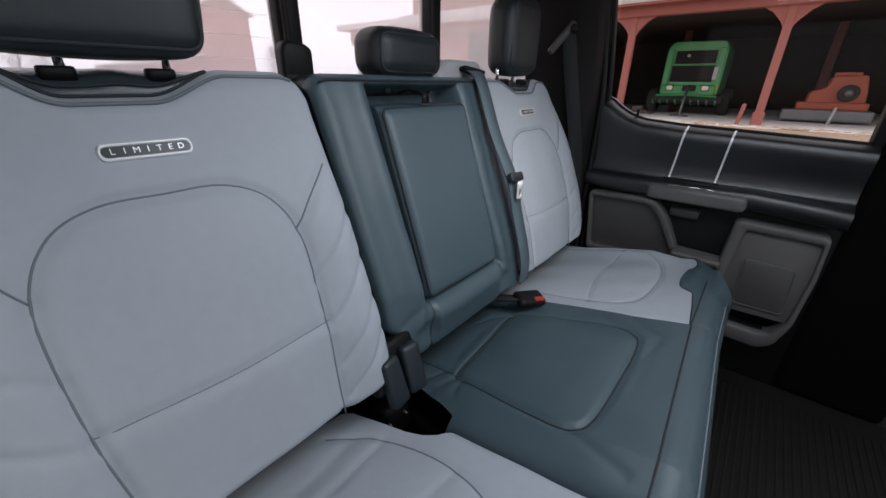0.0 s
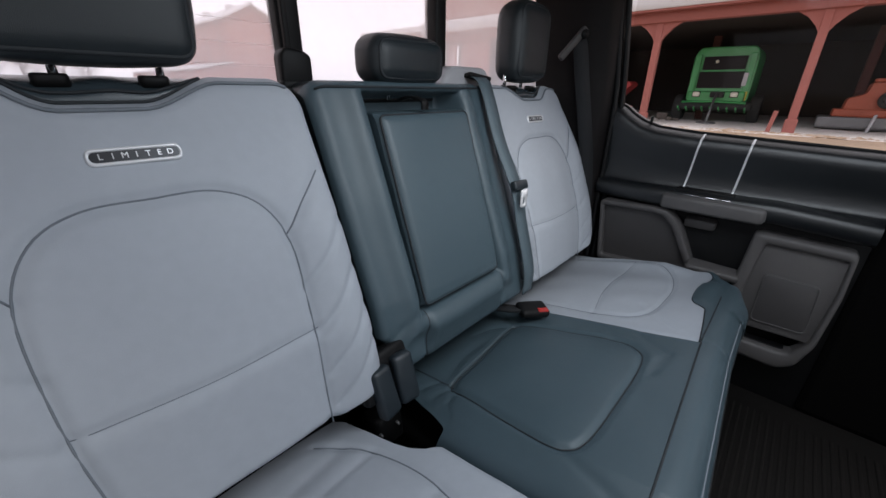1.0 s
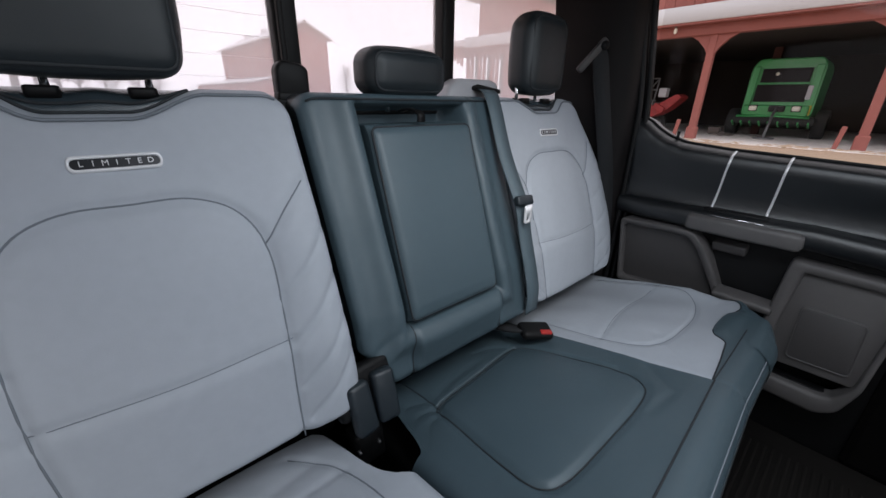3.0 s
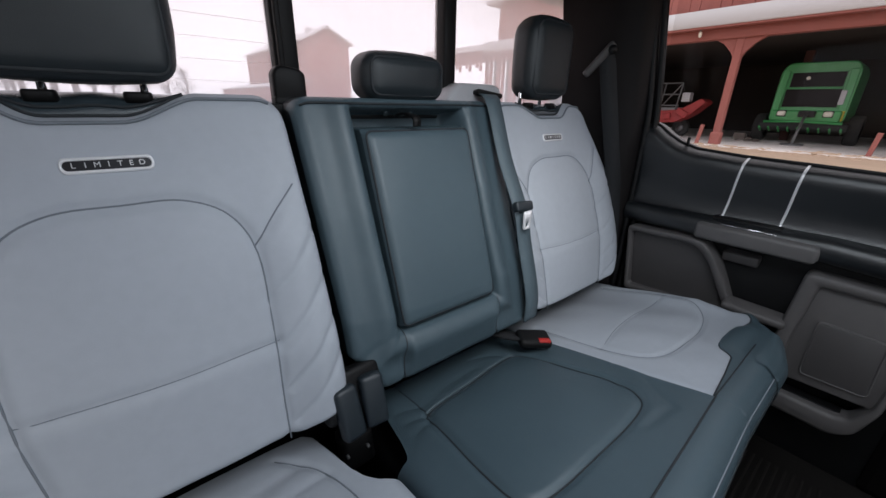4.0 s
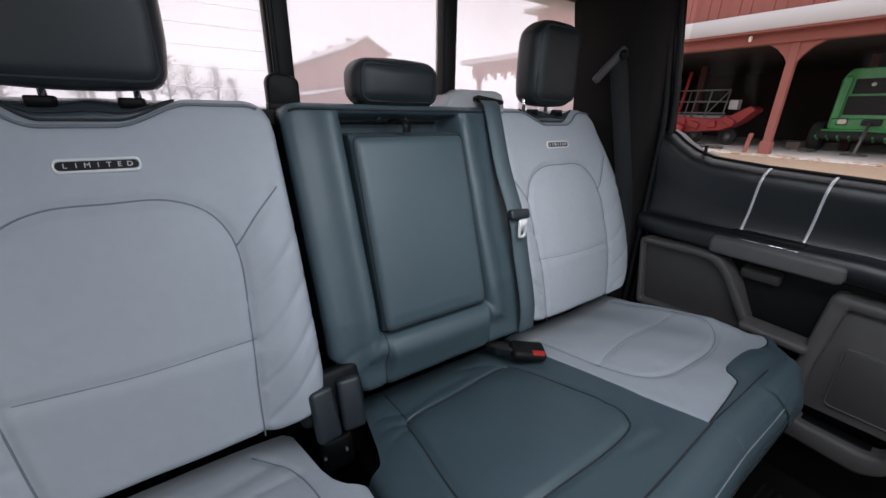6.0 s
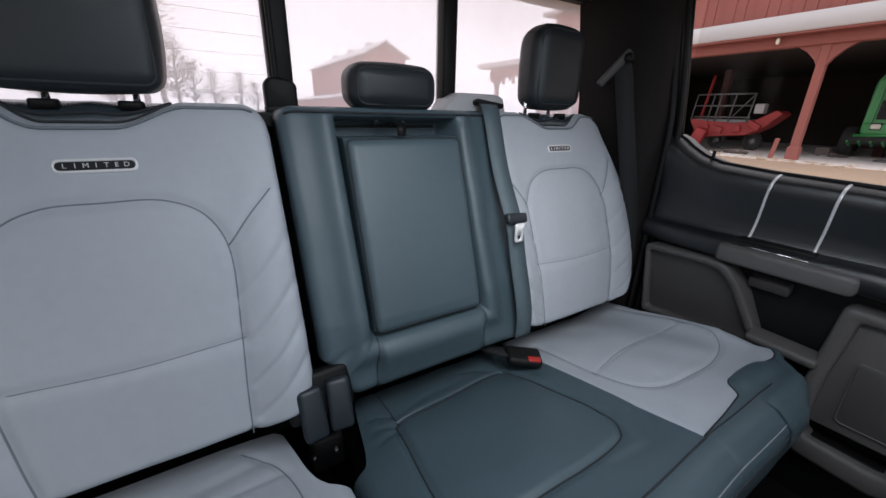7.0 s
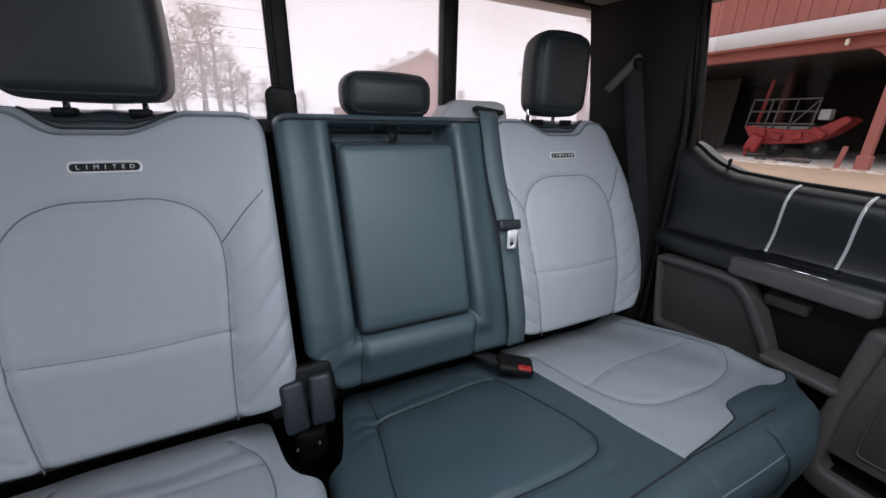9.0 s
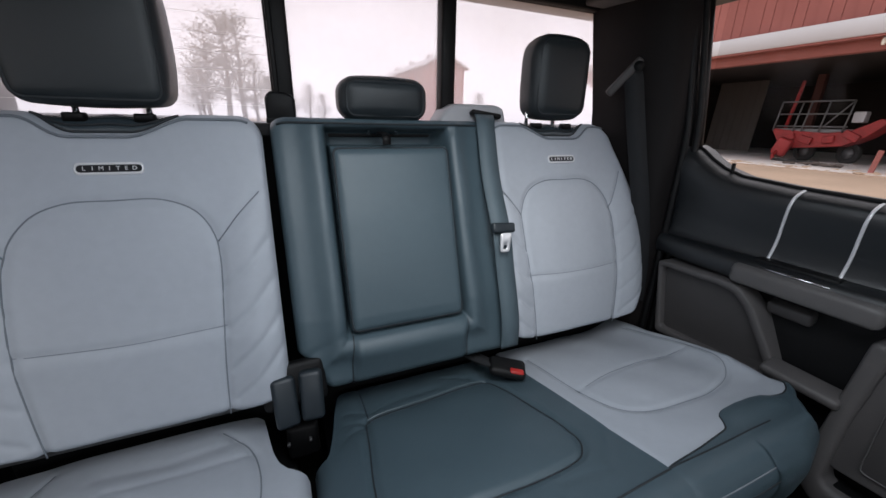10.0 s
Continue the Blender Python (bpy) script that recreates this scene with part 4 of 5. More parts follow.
rows_ = [[(a + 0.012 * (1 - math.cos(max(0, (y + 0.32)) * 7)), y, b + 0.004 * math.sin(y * 6) - 0.016 * np.clip((-0.58 - y) / 0.2, 0, 1)) for y in ys] for a, b in led]
grid_mesh("arm_ledge", np.array(rows_), M_BLACK, door, "black padded arm ledge")
# grey pull handle
hp = round_poly([(0.704, 0.646), (0.742, 0.640), (0.752, 0.668), (0.744, 0.692), (0.716, 0.690), (0.704, 0.682)], 0.008, 3)
rows_ = []
for y, k in ((-0.316, 0.55), (-0.319, 0.85), (-0.326, 1.0), (-0.42, 1.0), (-0.52, 1.0), (-0.556, 1.0), (-0.564, 0.85), (-0.568, 0.5)):
    rows_.append([(0.728 + (a - 0.728) * k, y, 0.668 + (b - 0.668) * k + 0.006) for a, b in hp])
rows_ = [[(0.728, -0.314, 0.674)] * len(hp)] + rows_ + [[(0.728, -0.570, 0.672)] * len(hp)]
handle = grid_mesh("pull_handle", np.array(rows_), M_HANDLE, door, "charcoal plastic pull handle", closed_u=True)
part("handle_strip", tube_bm([(0.7180, -0.364, 0.6985), (0.7180, -0.425, 0.6985), (0.7180, -0.484, 0.6985)], 0.0022, 6), M_CHROME, handle, "chrome strip on the handle")
part("switch_well", box_bm((0.738, -0.490, 0.694), (0.768, -0.345, 0.7135), 0.004, 2), M_PLAST, door, "black switch well")
# lower panel
part("lower_panel", box_bm((0.785, -0.785, 0.11), (0.815, -0.125, 0.70), 0.006), M_PLAST, door, "black lower door panel")
# rear storage trim
po = [(-0.140, 0.640), (-0.300, 0.646), (-0.345, 0.642), (-0.378, 0.605), (-0.440, 0.478), (-0.440, 0.44), (-0.150, 0.42)]
pi_ = [(-0.152, 0.624), (-0.296, 0.629), (-0.332, 0.625), (-0.360, 0.594), (-0.419, 0.474), (-0.419, 0.452), (-0.163, 0.440)]
o, i_ = round_poly(po, 0.014, 4), round_poly(pi_, 0.012, 4)
part("rear_trim_frame", ring_bm(o, i_, 'x', ((0, 0.788), (0, 0.738), (0.07, 0.7342), (0.2, 0.733), (0.85, 0.7335), (0.95, 0.736), (1, 0.742), (1, 0.758))), M_GREYP, door, "charcoal plastic trim frame")
part("rear_trim_inset", rounded_plate(i_, 0.787, 0.752, 'x', 0), M_GREYP2, door, "dark charcoal inset", smooth=False)
# recess between the trims
part("recess_tab", turned_box((0.772, -0.425, 0.612), (0.030, 0.080, 0.028), (0, -18, 0), 0.006, 3), M_GREYP2, door, "charcoal inner release tab")
part("recess_ledge", turned_box((0.742, -0.490, 0.488), (0.050, 0.135, 0.022), (2, -14, 0), 0.008, 3), M_GREYP, door, "charcoal ledge below the recess")
# front trim with speaker and bottle slot
po = [(-0.556, 0.626), (-0.762, 0.620), (-0.766, 0.500), (-0.757, 0.360), (-0.735, 0.282), (-0.700, 0.256), (-0.570, 0.262), (-0.535, 0.30), (-0.545, 0.46)]
pi_ = [(-0.588, 0.598), (-0.752, 0.595), (-0.754, 0.500), (-0.742, 0.365), (-0.715, 0.318), (-0.690, 0.312), (-0.585, 0.314), (-0.575, 0.33), (-0.575, 0.46)]
o, i_ = round_poly(po, 0.016, 4), round_poly(pi_, 0.010, 4)
part("front_trim_frame", ring_bm(o, i_, 'x', ((0, 0.788), (0, 0.726), (0.08, 0.7175), (0.22, 0.714), (0.8, 0.7145), (0.94, 0.718), (1, 0.726), (1, 0.760))), M_GREYP, door, "charcoal plastic trim frame with a bottle slot")
part("front_trim_inset", rounded_plate(round_poly([(-0.572, 0.60), (-0.756, 0.598), (-0.757, 0.50), (-0.748, 0.356), (-0.572, 0.352)], 0.01, 3), 0.787, 0.732, 'x', 0.003), M_GREYP, door, "charcoal inset")
sp = round_poly([(-0.606, 0.517), (-0.724, 0.513), (-0.728, 0.380), (-0.610, 0.378)], 0.012, 4)
spi = [(-0.667 + (a + 0.667) * 0.955, 0.447 + (b - 0.447) * 0.955) for a, b in sp]
speaker = part("speaker_panel", rounded_plate(spi, 0.735, 0.7245, 'x', 0.002), M_GREYP2, door, "dark speaker grille panel")
# lighter grey on the edge stands in for its highlight line
part("speaker_edge", ring_bm(sp, spi, 'x', ((0, 0.735), (0, 0.726), (0.5, 0.7235), (1, 0.726), (1, 0.734))), M_HANDLE, speaker, "grey speaker edge, lighter for its highlight")
part("slot_floor", box_bm((0.735, -0.72, 0.300), (0.768, -0.56, 0.315), 0.003), M_PLAST, door)
# door frame round the side window
part("window_post", tube_bm([(0.800, -0.122, 0.90), (0.788, -0.111, 1.05), (0.766, -0.085, 1.30)], 0.016, 8), M_PLAST, door, "black rear window post")
part("front_window_post", box_bm((0.785, -0.80, 0.84), (0.84, -0.758, 1.30), 0.006), M_PLAST, door, "black front window post")
win2 = thing("window_2", "clear side window of the rear door", "window", kind="structure")
pane = part("pane", box_bm((0.815, -0.785, 0.84), (0.819, -0.11, 1.30)), M_GLASS, win2, smooth=False)
pane.visible_shadow = False


def shear(names, fn):
    """Lean trims of the door in or out with height."""
    for ob in door.children_recursive:
        if ob.type == 'MESH' and ob.name.split(".")[0] in names:
            for v in ob.data.vertices:
                v.co.x += fn(v.co.y, v.co.z)


shear(("front_trim_frame", "front_trim_inset", "speaker_panel", "speaker_edge"), lambda y, z: 0.026 * max(0.0, min(1.0, (z - 0.36) / 0.22)))
shear(("rear_trim_frame", "rear_trim_inset"), lambda y, z: -0.016 + 0.032 * max(0.0, min(1.0, (0.64 - z) / 0.14)))
shear(("pull_handle", "handle_strip"), lambda y, z: 0.008)


# ---- yard and machinery shed ----
GZ = -0.60
gb = bmesh.new()
bmesh.ops.create_grid(gb, x_segments=40, y_segments=40, size=900)
ground = part("ground", gb, M_GRAVEL, smooth=False)
ground.location = (0, 0, GZ)
tagged(ground, "tan gravel yard reaching to the horizon", "ground", kind="structure")
slab("shed_floor", (20.4, -22, GZ - 0.3), (38, 30, GZ + 0.03), M_CONC, "pale concrete floor of the machinery shed", "pavement")

shed = thing("machinery_shed", "long red timber machinery shed with open bays and white eave", "shed", at=(28, 4, GZ))
# inner faces carry the shade of the bays in their board colour
part("back_wall", box_bm((37.5, -22, GZ), (37.8, 22, 5.2)), M_SHED, shed, "board back wall with bay shade in its colour", smooth=False)
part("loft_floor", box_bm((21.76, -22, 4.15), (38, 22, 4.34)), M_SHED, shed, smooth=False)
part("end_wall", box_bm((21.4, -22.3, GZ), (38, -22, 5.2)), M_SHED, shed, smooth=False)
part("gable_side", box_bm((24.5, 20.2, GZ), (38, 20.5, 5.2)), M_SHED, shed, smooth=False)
part("beam", box_bm((21.25, -22, 3.92), (21.75, 27.0, 4.40), 0.02, 1), M_BARN, shed, "red timber beam")
part("fascia", box_bm((20.75, -22, 4.42), (21.0, 21.0, 5.08), 0.02, 1), M_WHITE, shed, "white painted eave board")
part("soffit", box_bm((20.8, -22, 4.34), (21.7, 21.0, 4.43)), M_BARN, shed, "red soffit", smooth=False)
part("lean_to_roof", box_bm((20.8, 21.02, 4.62), (24.2, 28.1, 4.98)), M_ROOF, shed, "pale lean-to roof", smooth=False)
for i in range(14):
    part("slat", box_bm((20.95, 21.3 + i * 0.38, 3.3 + 0.22 * (i % 3)), (21.02, 21.55 + i * 0.38, 4.63)), M_BARN, shed, smooth=False)
# upper wall in single boards
for i in range(100):
    y = -21.8 + i * 0.42
    d = 0.02 * ((i * 7) % 3)
    part("board", box_bm((21.35 - d, y, 5.06), (21.5, y + 0.405, 7.4)), M_BARN, shed, smooth=False)
part("upper_backing", box_bm((21.5, -22, 5.06), (21.7, 20.2, 7.4)), M_BARN, shed, smooth=False)
part("upper_end", box_bm((21.7, 20.04, 5.06), (38, 20.2, 7.4)), M_BARN, shed, smooth=False)
part("upper_eave", box_bm((21.0, -22, 7.4), (38.5, 21.2, 7.62)), M_ROOF, shed, smooth=False)
for i in range(15):
    y = 15.6 + i * 0.40
    w = 0.385 if i < 5 else 0.22 + 0.05 * (i % 3)
    part("board", box_bm((21.55, y, GZ), (21.65, y + w, 3.93 + 0.04 * (i % 2))), M_BARN if i < 5 or i % 3 else M_LEAF, shed, smooth=False)


def shed_post(y, x=21.5, w=0.30, dark=False):
    """Square timber post with a flared head, braces and a boxed foot."""
    p = thing("shed_post", "inner timber post, bay shade put into its red" if dark else "red painted timber post with flared head and boxed foot", "post", "shed posts", at=(x, y, GZ))
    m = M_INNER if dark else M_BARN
    part("shaft", box_bm((x - w / 2, y - w / 2, GZ), (x + w / 2, y + w / 2, 3.95), 0.02, 1), m, p, smooth=False)
    if not dark:
        for s in (-1, 1):
            part("brace", rounded_plate([(y + s * w / 2, 3.15), (y + s * w / 2, 3.93), (y + s * 0.95, 3.93), (y + s * 0.58, 3.70), (y + s * 0.28, 3.38)], x - 0.10, x + 0.10, 'x', 0), m, p, smooth=False)
        part("foot", box_bm((x - 0.21, y - 0.21, GZ), (x + 0.21, y + 0.21, GZ + 0.58), 0.03, 1), m, p, smooth=False)
        part("stake", turned_box((x - 0.30, y + 0.62, GZ + 0.42), (0.10, 0.16, 0.95), (6, 0, 0), 0.01, 1), m, p, smooth=False)
    return p


for y in (5.66, -0.16, -6.4, -12.6, 26.3):
    shed_post(y)
# inner posts take the shade-darkened red
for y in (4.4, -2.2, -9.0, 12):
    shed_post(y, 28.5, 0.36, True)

# small pale rounded body with a steel cap, below the eave
lamp = thing("shed_lamp", "small pale rounded body below the eave", "lamp", at=(21.02, 7.20, 4.2))
soft_block("bulb", (20.95, 7.14, 4.04), (21.09, 7.26, 4.28), 0.058, M_LAMP, lamp, n=6)
part("cap", tube_bm([(21.02, 7.20, 4.28), (21.02, 7.20, 4.36)], 0.05, 8), M_STEEL, lamp)

door_leaf = thing("shed_door_leaf", "dark weathered door leaf leaning inside the shed", "door leaf", at=(31.2, 17.7, GZ))
for i in range(6):
    part("board", turned_box((31.2, 16.4 + i * 0.53, 1.9), (0.08, 0.51, 5.0), (0, 4, 0), 0.01, 1), M_LEAF, door_leaf, smooth=False)


def wheel(name, c, r, w, parent, axis=(1, 0, 0)):
    a = Vector(axis).normalized()
    c = Vector(c)
    n, k = 24, []
    prof_ = [(0.55, -0.5), (0.92, -0.5), (1.0, -0.35), (1.0, 0.35), (0.92, 0.5), (0.55, 0.5)]
    q = a.orthogonal().normalized()
    s = a.cross(q)
    bm = bmesh.new()
    rings = []
    for rr, dd in prof_:
        rings.append([bm.verts.new(c + a * dd * w + (q * math.cos(t) + s * math.sin(t)) * rr * r) for t in (2 * math.pi * j / n for j in range(n))])
    for x, y in zip(rings, rings[1:]):
        for j in range(n):
            bm.faces.new((x[j], x[(j + 1) % n], y[(j + 1) % n], y[j]))
    tyre = part("tyre", bm, M_TYRE, parent)
    part("rim", tube_bm([c - a * w * 0.3, c + a * w * 0.3], r * 0.56, 18), M_STEEL, parent)
    return tyre


# green harvester seen from its front
gx = 26.6
hv = thing("harvester", "green farm harvester with a dark cab, parked in the shed", "harvester", at=(gx + 1, 2.6, GZ))
Yc = 3.5


def gbox(name, y0, y1, z0, z1, mat, x0=0.0, x1=0.3, bev=0.05, label=""):
    return part(name, box_bm((gx + x0, Yc + y0, z0), (gx + x1, Yc + y1, z1), bev, 2), mat, hv, label, smooth=False)


cabin = rounded_plate(round_poly([(Yc - 1.46, 0.48), (Yc + 1.48, 0.48), (Yc + 1.50, 2.85), (Yc + 1.26, 3.26), (Yc - 1.26, 3.24), (Yc - 1.46, 2.85)], 0.22, 4), gx + 3.2, gx + 0.12, 'x', 0.06)
part("cab_body", cabin, M_GREEN, hv, "green cab body", smooth=False)
gbox("windscreen", -0.98, 1.00, 2.12, 2.78, M_DARKGL, 0.06, 0.16, 0.02, "dark upper window")
gbox("windscreen", -1.02, 1.08, 1.18, 2.02, M_DARKGL, 0.06, 0.16, 0.02, "dark lower window")
gbox("cross_bar", -1.02, 1.05, 2.02, 2.10, M_GREEN, 0.02, 0.16, 0.02)
gbox("front_panel", -1.32, 1.36, 0.48, 1.02, M_GREEN, -0.25, 0.3, 0.08, "green front panel")
for y in (-0.86, 0.92):
    hl = part("headlight", box_bm((gx - 0.27, Yc + y - 0.2, 0.70), (gx - 0.2, Yc + y + 0.2, 1.02), 0.03), M_PLAST, hv)
    soft_block("lens", (gx - 0.36, Yc + y - 0.17, 0.74), (gx - 0.2, Yc + y + 0.17, 0.98), 0.07, M_LAMP, hl, "pale lens", n=6)
part("work_lamp", tube_bm([(gx - 0.02, Yc + 0.35, 2.52), (gx + 0.10, Yc + 0.35, 2.52)], 0.08, 10), M_LAMP, hv, "small pale work lamp")
for y in (-1.24, 1.28):
    part("window_pillar", turned_box((gx + 0.06, Yc + y, 1.95), (0.14, 0.30, 1.90), (math.copysign(1, y), 0, 0), 0.04, 2), M_GREEN, hv, smooth=False)
part("hitch_block", box_bm((gx - 0.55, Yc - 0.42, 0.70), (gx - 0.2, Yc + 0.22, 1.0), 0.05), M_TYRE, hv, "black hitch block", smooth=False)
part("brush_bar", tube_bm([(gx - 0.5, Yc - 1.5, 0.45), (gx - 0.55, Yc, 0.50), (gx - 0.5, Yc + 1.5, 0.45)], 0.06, 8), M_GREEN, hv)
gbox("mirror", -1.22, -1.02, 1.30, 1.95, M_WHITE, -0.10, 0.0, 0.03, "pale mirror")
gbox("header_drum", -1.75, 1.70, 0.02, 0.46, M_TYRE, -0.5, 0.9, 0.15, "black header drum")
for i in range(9):
    y = -1.55 + i * 0.39
    part("header_finger", turned_box((gx - 0.60, Yc + y, 0.10), (0.55, 0.07, 0.12), (0, 20, 0), 0.02, 1), M_GREEN, hv, smooth=False)
part("hitch", tube_bm([(gx - 0.3, Yc - 0.1, 0.95), (gx - 1.0, Yc - 0.12, 0.6), (gx - 1.9, Yc - 0.15, GZ + 0.1)], 0.06, 8), M_STEEL, hv)
part("hitch_base", tube_bm([(gx - 1.9, Yc - 0.15, GZ), (gx - 1.9, Yc - 0.15, GZ + 0.1)], 0.45, 16), M_STEEL, hv)
part("side_stripe", box_bm((gx + 0.0, Yc - 1.38, 0.55), (gx + 0.11, Yc - 1.22, 1.5), 0.02), M_YELLOW, hv, "yellow stripe", smooth=False)
for y in (-1.85, 1.85):
    wheel("wheel", (gx + 0.9, Yc + y, GZ + 0.72), 0.72, 0.5, hv, (0, 1, 0))

# red hay wagon with a steel rack
wx = 25.0
wg = thing("farm_implement", "red farm implement with a grey steel rack, parked in the shed", "implement", at=(wx, 10.70, GZ))
body = rounded_plate(round_poly([(13.10, 1.05), (12.10, 0.95), (10.40, 0.85), (9.40, 1.0), (8.40, 1.55), (8.10, 1.35), (8.80, 0.7), (9.60, 0.25), (11.80, 0.05), (12.60, 0.35)], 0.12, 3), wx + 1.2, wx, 'x', 0.05)
part("body", body, M_WAGON, wg, "faded red steel body", smooth=False)
part("nose", turned_box((wx - 0.3, 12.10, 0.10), (0.5, 0.7, 0.9), (20, 0, 10), 0.12, 3), M_WAGON, wg)
part("drawbar", tube_bm([(wx - 0.2, 12.20, 0.1), (wx - 0.8, 12.20, -0.35), (wx - 1.2, 11.90, GZ + 0.08)], 0.09, 8), M_WAGON, wg)
part("drag_chain", tube_bm(smooth_path([(wx - 1.2, 11.90, GZ + 0.1), (wx - 1.3, 11.20, GZ + 0.08), (wx - 1.2, 10.40, GZ + 0.1), (wx - 1.1, 9.80, GZ + 0.08)], 5), 0.07, 6), M_TYRE, wg)
for z in (1.15, 1.75, 2.35):
    part("rack_rail", tube_bm([(wx - 0.05, 12.80, z), (wx - 0.05, 9.60, z)], 0.04, 6), M_STEEL, wg)
for y in (12.80, 11.80, 11.40, 10.60, 9.60):
    part("rack_bar", tube_bm([(wx - 0.05, y + 0.15, 0.9), (wx - 0.05, y, 2.35)], 0.04, 6), M_STEEL, wg)
part("rack_bar", tube_bm([(wx - 0.05, 10.60, 1.15), (wx - 0.05, 9.60, 2.35)], 0.035, 6), M_STEEL, wg)
part("mast", tube_bm([(wx + 0.4, 12.60, 0.9), (wx + 0.4, 12.30, 3.4)], 0.09, 8), M_WAGON, wg)
part("bucket", box_bm((wx + 0.1, 9.10, 1.35), (wx + 0.6, 9.60, 1.85), 0.06), M_LIGHTP, wg, "pale bucket", smooth=False)
for y, z, sx_, a in ((9.3, 0.75, 0.7, 25), (10.2, 0.55, 0.5, -10), (11.2, 0.5, 0.6, 15), (12.0, 0.6, 0.5, -20)):
    part("side_plate", turned_box((wx - 0.08, y, z), (0.18, sx_, 0.34), (a, 0, 0), 0.04, 2), M_WAGON, wg, smooth=False)
part("bed", box_bm((wx + 0.05, 9.40, 0.85), (wx + 1.3, 13.00, 1.05), 0.04), M_STEEL, wg, smooth=False)
for y in (9.60, 11.60):
    wheel("wheel", (wx + 1.0, y, GZ + 0.5), 0.5, 0.3, wg, (1, 0, 0))

wg.location.y -= 0.8
wg.scale.y = 0.9

# orange mower
ox = 25.6
mw = thing("mower", "faded orange tractor-drawn mower, parked in the shed", "mower", at=(ox, -2.7, GZ))
part("deck", box_bm((ox - 0.6, -4.35, GZ + 0.10), (ox + 1.2, -1.15, GZ + 0.62), 0.10), M_STEEL, mw, "grey steel deck", smooth=False)
part("skirt", box_bm((ox - 0.4, -4.1, GZ + 0.60), (ox + 1.0, -1.6, GZ + 0.95), 0.08), M_ORANGE, mw, smooth=False)
part("hood", rounded_plate(round_poly([(-3.95, 0.30), (-1.9, 0.30), (-1.95, 0.8), (-2.5, 1.0), (-2.55, 1.45), (-3.7, 1.5), (-3.85, 0.9)], 0.12, 3), ox + 1.0, ox - 0.3, 'x', 0.06), M_ORANGE, mw, "orange hood", smooth=False)
part("seat", box_bm((ox - 0.2, -3.5, 1.45), (ox + 0.4, -2.6, 1.62), 0.06), M_ORANGE, mw, smooth=False)
wheel("wheel", (ox - 0.42, -3.25, 0.75), 0.36, 0.2, mw, (1, 0, 0))
part("jack", tube_bm([(ox - 0.9, -3.0, GZ + 0.75), (ox - 1.0, -2.9, GZ)], 0.06, 8), M_LIGHTP, mw)

mw.location.y += 0.22

clut = thing("crate", "small weathered wooden crate on the shed floor", "crate", at=(26.5, 6.3, GZ))
part("crate_body", box_bm((26.4, 5.7, GZ + 0.03), (26.8, 6.25, GZ + 0.40), 0.03), M_BARK, clut, smooth=False)

# ---- far buildings behind the truck ----
def barn(cx, cy, w, d, h, ridge, turn, label, side_shed=True):
    th = thing("barn", label, "barn", "far buildings", at=(cx, cy, GZ))
    m = Matrix.Translation((cx, cy, GZ)) @ Matrix.Rotation(radians(turn), 4, 'Z')

    def put(name, bm, mat, lab=""):
        bmesh.ops.transform(bm, matrix=m, verts=bm.verts)
        return part(name, bm, mat, th, lab, smooth=False)
    put("walls", rounded_plate([(-w / 2, 0), (w / 2, 0), (w / 2, h), (0, ridge), (-w / 2, h)], -d / 2, d / 2, 'y', 0), M_BARN, "red board walls")
    for s in (-1, 1):
        bm = bmesh.new()
        L = math.hypot(w / 2 + 0.8, ridge - h)
        a = math.atan2(ridge - h, w / 2)
        turned_box((s * (w / 4 + 0.2), 0, (h + ridge) / 2 + 0.05), (L, d + 1.4, 0.22), (0, math.degrees(a) * s, 0), 0, 1, bm)
        put("roof", bm, M_ROOF, "pale snowy roof")
    for i in range(3):
        y = -d * 0.3 + i * d * 0.3
        put("roof_vent", box_bm((-0.45, y - 0.45, ridge - 0.1), (0.45, y + 0.45, ridge + 0.75), 0.06, 1), M_ROOF, "pale roof vent")
    for i in range(6):
        put("batten", box_bm((-w / 2 - 0.06, -d / 2 + (i + 0.5) * d / 6 - 0.12, 0), (-w / 2 + 0.02, -d / 2 + (i + 0.5) * d / 6 + 0.12, h)), M_SHED)
    if side_shed:
        put("side_shed", rounded_plate([(-w / 2 - 5, 0), (-w / 2, 0), (-w / 2, 4.2), (-w / 2 - 5, 3.2)], -d / 2, d / 2, 'y', 0), M_BARN, "low red side shed")
        bm = bmesh.new()
        turned_box((-w / 2 - 2.5, 0, 3.85), (5.6, d + 1, 0.15), (0, -11.3, 0), 0, 1, bm)
        put("side_roof", bm, M_ROOF)
    return th


barn(24.3, 71, 6.6, 30, 9.3, 11.0, 0, "far red barn with pale roof and three roof vents")


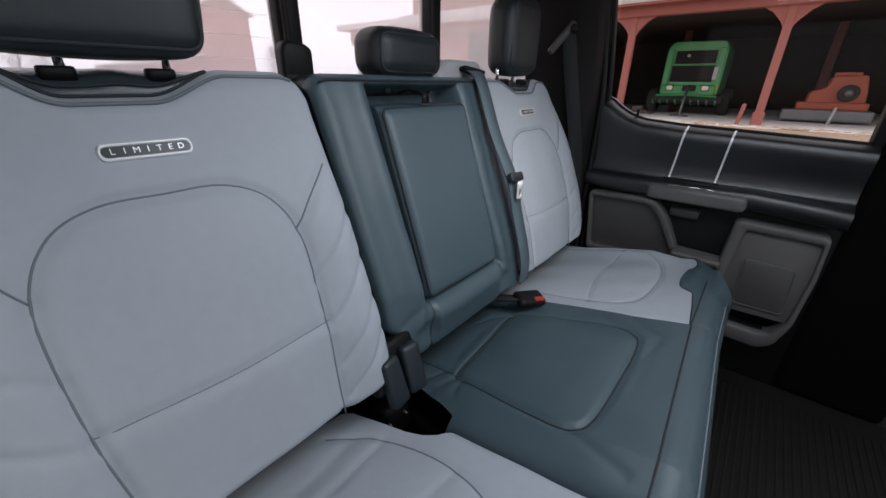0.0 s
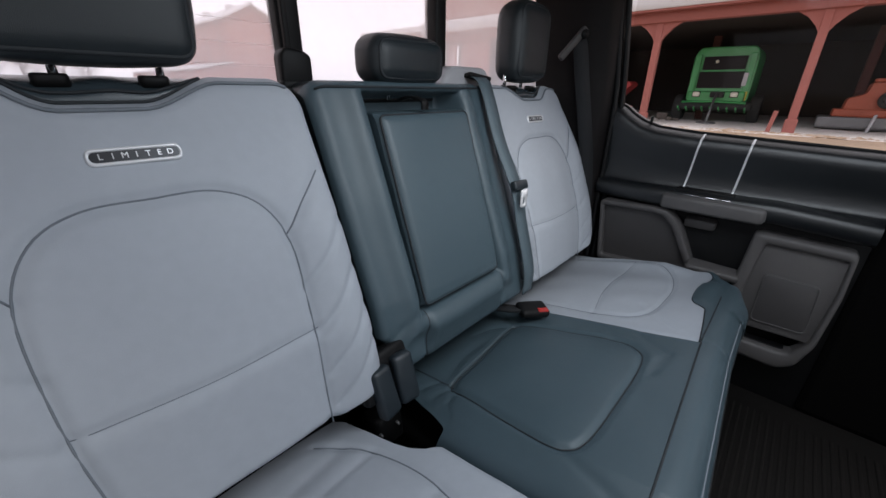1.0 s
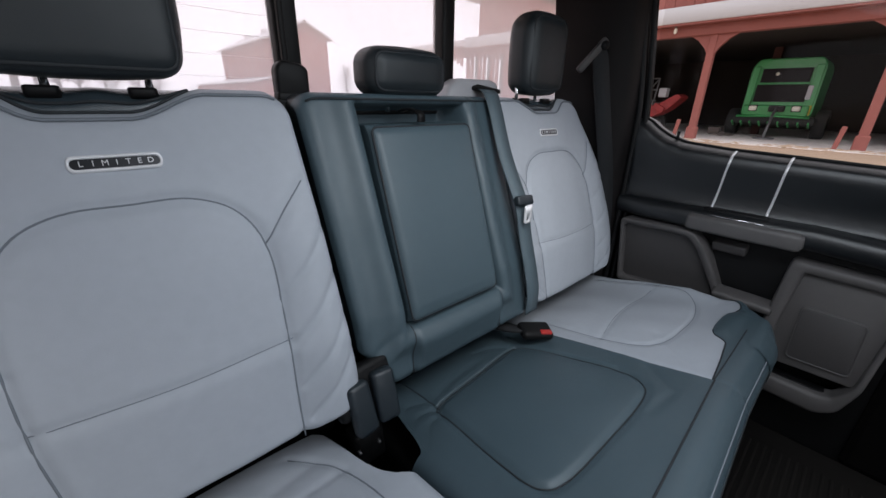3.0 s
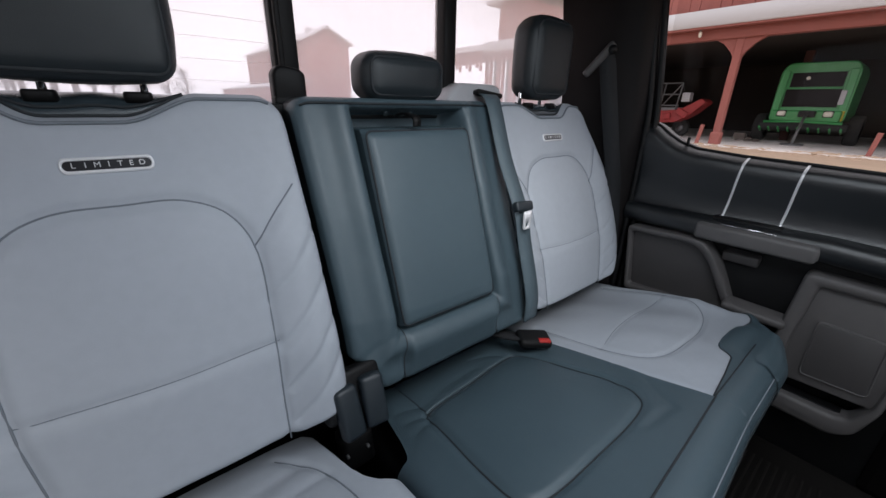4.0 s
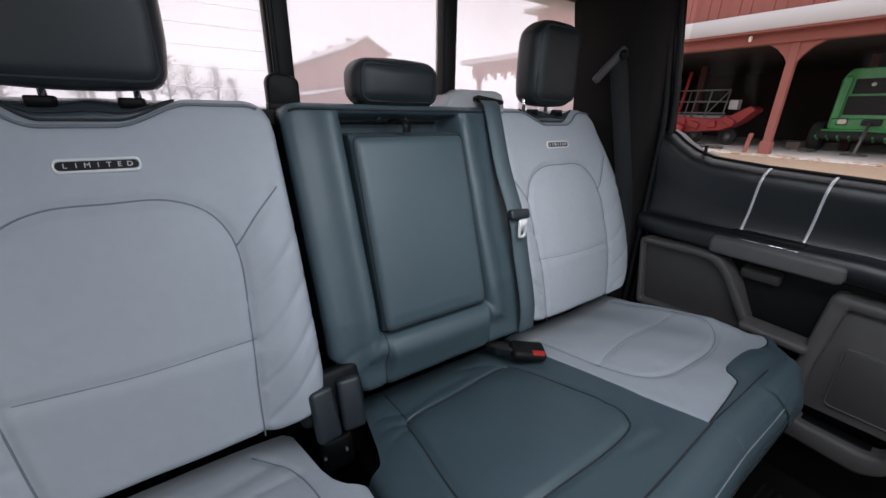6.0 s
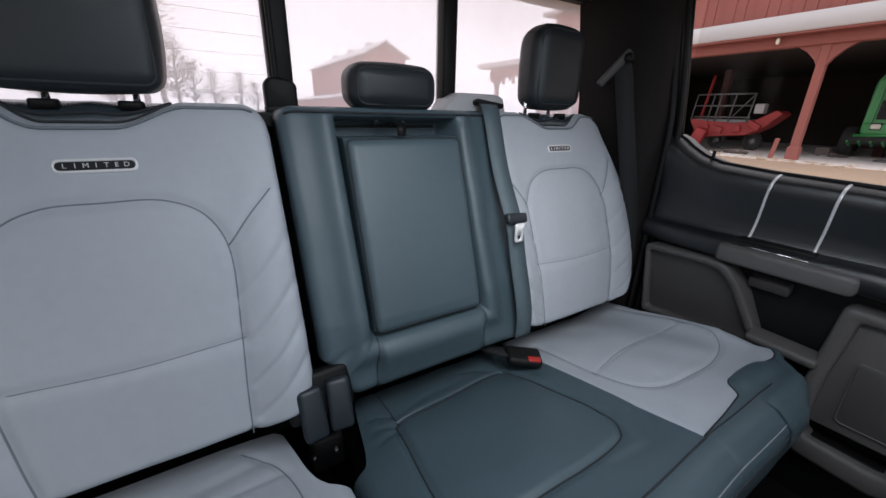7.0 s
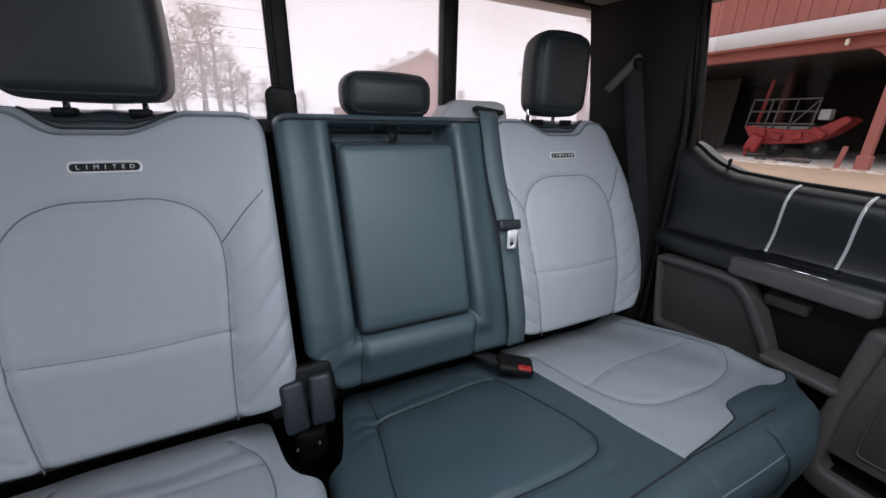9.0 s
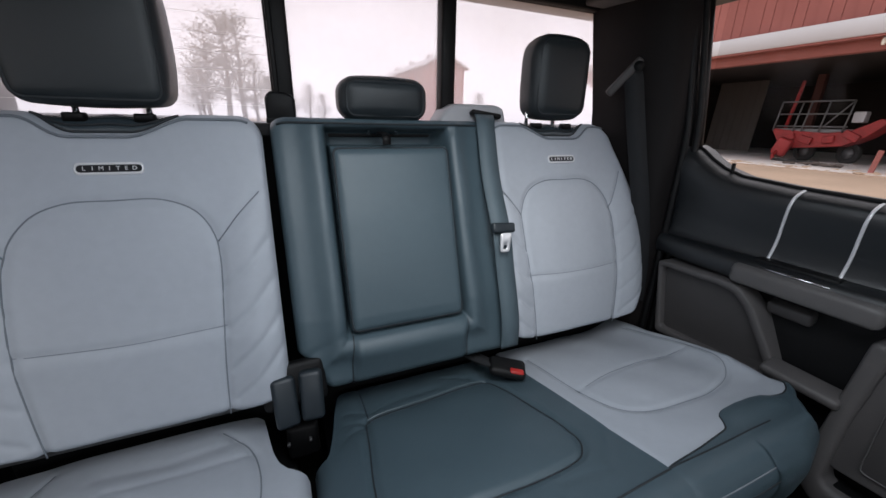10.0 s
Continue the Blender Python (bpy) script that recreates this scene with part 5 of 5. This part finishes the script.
def bare_tree(cx, cy, h, seed, n=5):
    """A leafless winter tree: tapered trunk, limbs and many fine twigs with clumps."""
    rs = random.Random(seed)
    th = thing("tree", "grey bare winter tree, far off", "tree", "far trees", at=(cx, cy, GZ))
    part("trunk", tube_bm(smooth_path([(cx, cy, GZ), (cx + rs.uniform(-.3, .3), cy, GZ + h * 0.35), (cx + rs.uniform(-.5, .5), cy, GZ + h * 0.7), (cx + rs.uniform(-.6, .6), cy, GZ + h)], 4), [0.028 * h * (1 - 0.9 * i / 12) for i in range(13)], 6), M_BARK, th)
    bm = bmesh.new()
    cl = bmesh.new()
    for i in range(64):
        z = GZ + h * rs.uniform(0.25, 0.97)
        L = h * 0.30 * (1.1 - (z - GZ) / h) + h * 0.06
        a = rs.uniform(0, 6.28)
        p0 = Vector((cx, cy, z))
        p1 = p0 + Vector((math.cos(a) * L, math.sin(a) * L, L * rs.uniform(0.3, 0.9)))
        tube_bm([p0, (p0 + p1) / 2 + Vector((0, 0, -0.1 * L)), p1], [0.006 * h, 0.004 * h, 0.001 * h], 4, bm)
        for k in range(30):
            c = p0.lerp(p1, rs.uniform(0.25, 1.1)) + Vector((rs.gauss(0, .04 * h), rs.gauss(0, .04 * h), rs.gauss(0, .035 * h)))
            s = h * rs.uniform(0.004, 0.012)
            vs = [cl.verts.new(c + Vector((rs.uniform(-1, 1), rs.uniform(-1, 1), rs.uniform(-1, 1))) * s) for _ in range(4)]
            for f in ((0, 1, 2), (0, 2, 3), (0, 3, 1), (1, 3, 2)):
                cl.faces.new([vs[j] for j in f])
    part("limbs", bm, M_BARK, th)
    part("crown", cl, M_FOLIAGE, th, "thin grey-brown crown", smooth=False)
    return th


for cx, cy, h, sd in ((-6.8, 55, 11.5, 1), (-5.0, 56, 13.6, 2), (-3.2, 57, 13.2, 3), (-1.9, 61, 9.5, 11), (-0.2, 72, 8, 12), (-8.6, 64, 9, 13), (2.5, 70, 7.0, 4), (5.5, 66, 6.5, 5), (9, 78, 6, 6), (-10, 70, 9, 7), (-15, 62, 8, 8), (38, 85, 7, 9), (46, 85, 8, 10)):
    bare_tree(cx, cy, h, sd)

rng_f = random.Random(8)
litter = bmesh.new()
for i in range(420):
    y, x = rng_f.uniform(-8, 16), 20.4 + rng_f.gauss(0.15, 0.45)
    r = rng_f.uniform(0.03, 0.11)
    lv = bmesh.ops.create_icosphere(litter, subdivisions=1, radius=r)["verts"]
    bmesh.ops.scale(litter, vec=(rng_f.uniform(0.8, 1.6), rng_f.uniform(0.8, 2.4), rng_f.uniform(0.25, 0.5)), verts=lv)
    bmesh.ops.translate(litter, vec=(x, y, GZ + (0.035 if x > 20.4 else 0.005)), verts=lv)
tagged(part("gravel_spill", litter, M_GRAVEL, smooth=False), "tan gravel clods spilled along the concrete edge", "gravel", kind="stuff")
for y, x, r in ((8.7, 22.4, 0.36), (8.2, 22.4, 0.24), (5.2, 25.6, 0.22)):
    pile = bmesh.new()
    for i in range(26):
        lv = bmesh.ops.create_icosphere(pile, subdivisions=1, radius=rng_f.uniform(0.05, 0.10))["verts"]
        bmesh.ops.scale(pile, vec=(1, rng_f.uniform(1, 2.2), 0.6), verts=lv)
        bmesh.ops.translate(pile, vec=(x + rng_f.gauss(0, r * 0.5), y + rng_f.gauss(0, r), GZ + 0.06 + abs(rng_f.gauss(0, 0.05))), verts=lv)
    tagged(part("debris_heap", pile, M_BARK, smooth=False), "small dark heap of debris on the shed floor", "debris heap", group="debris heaps")
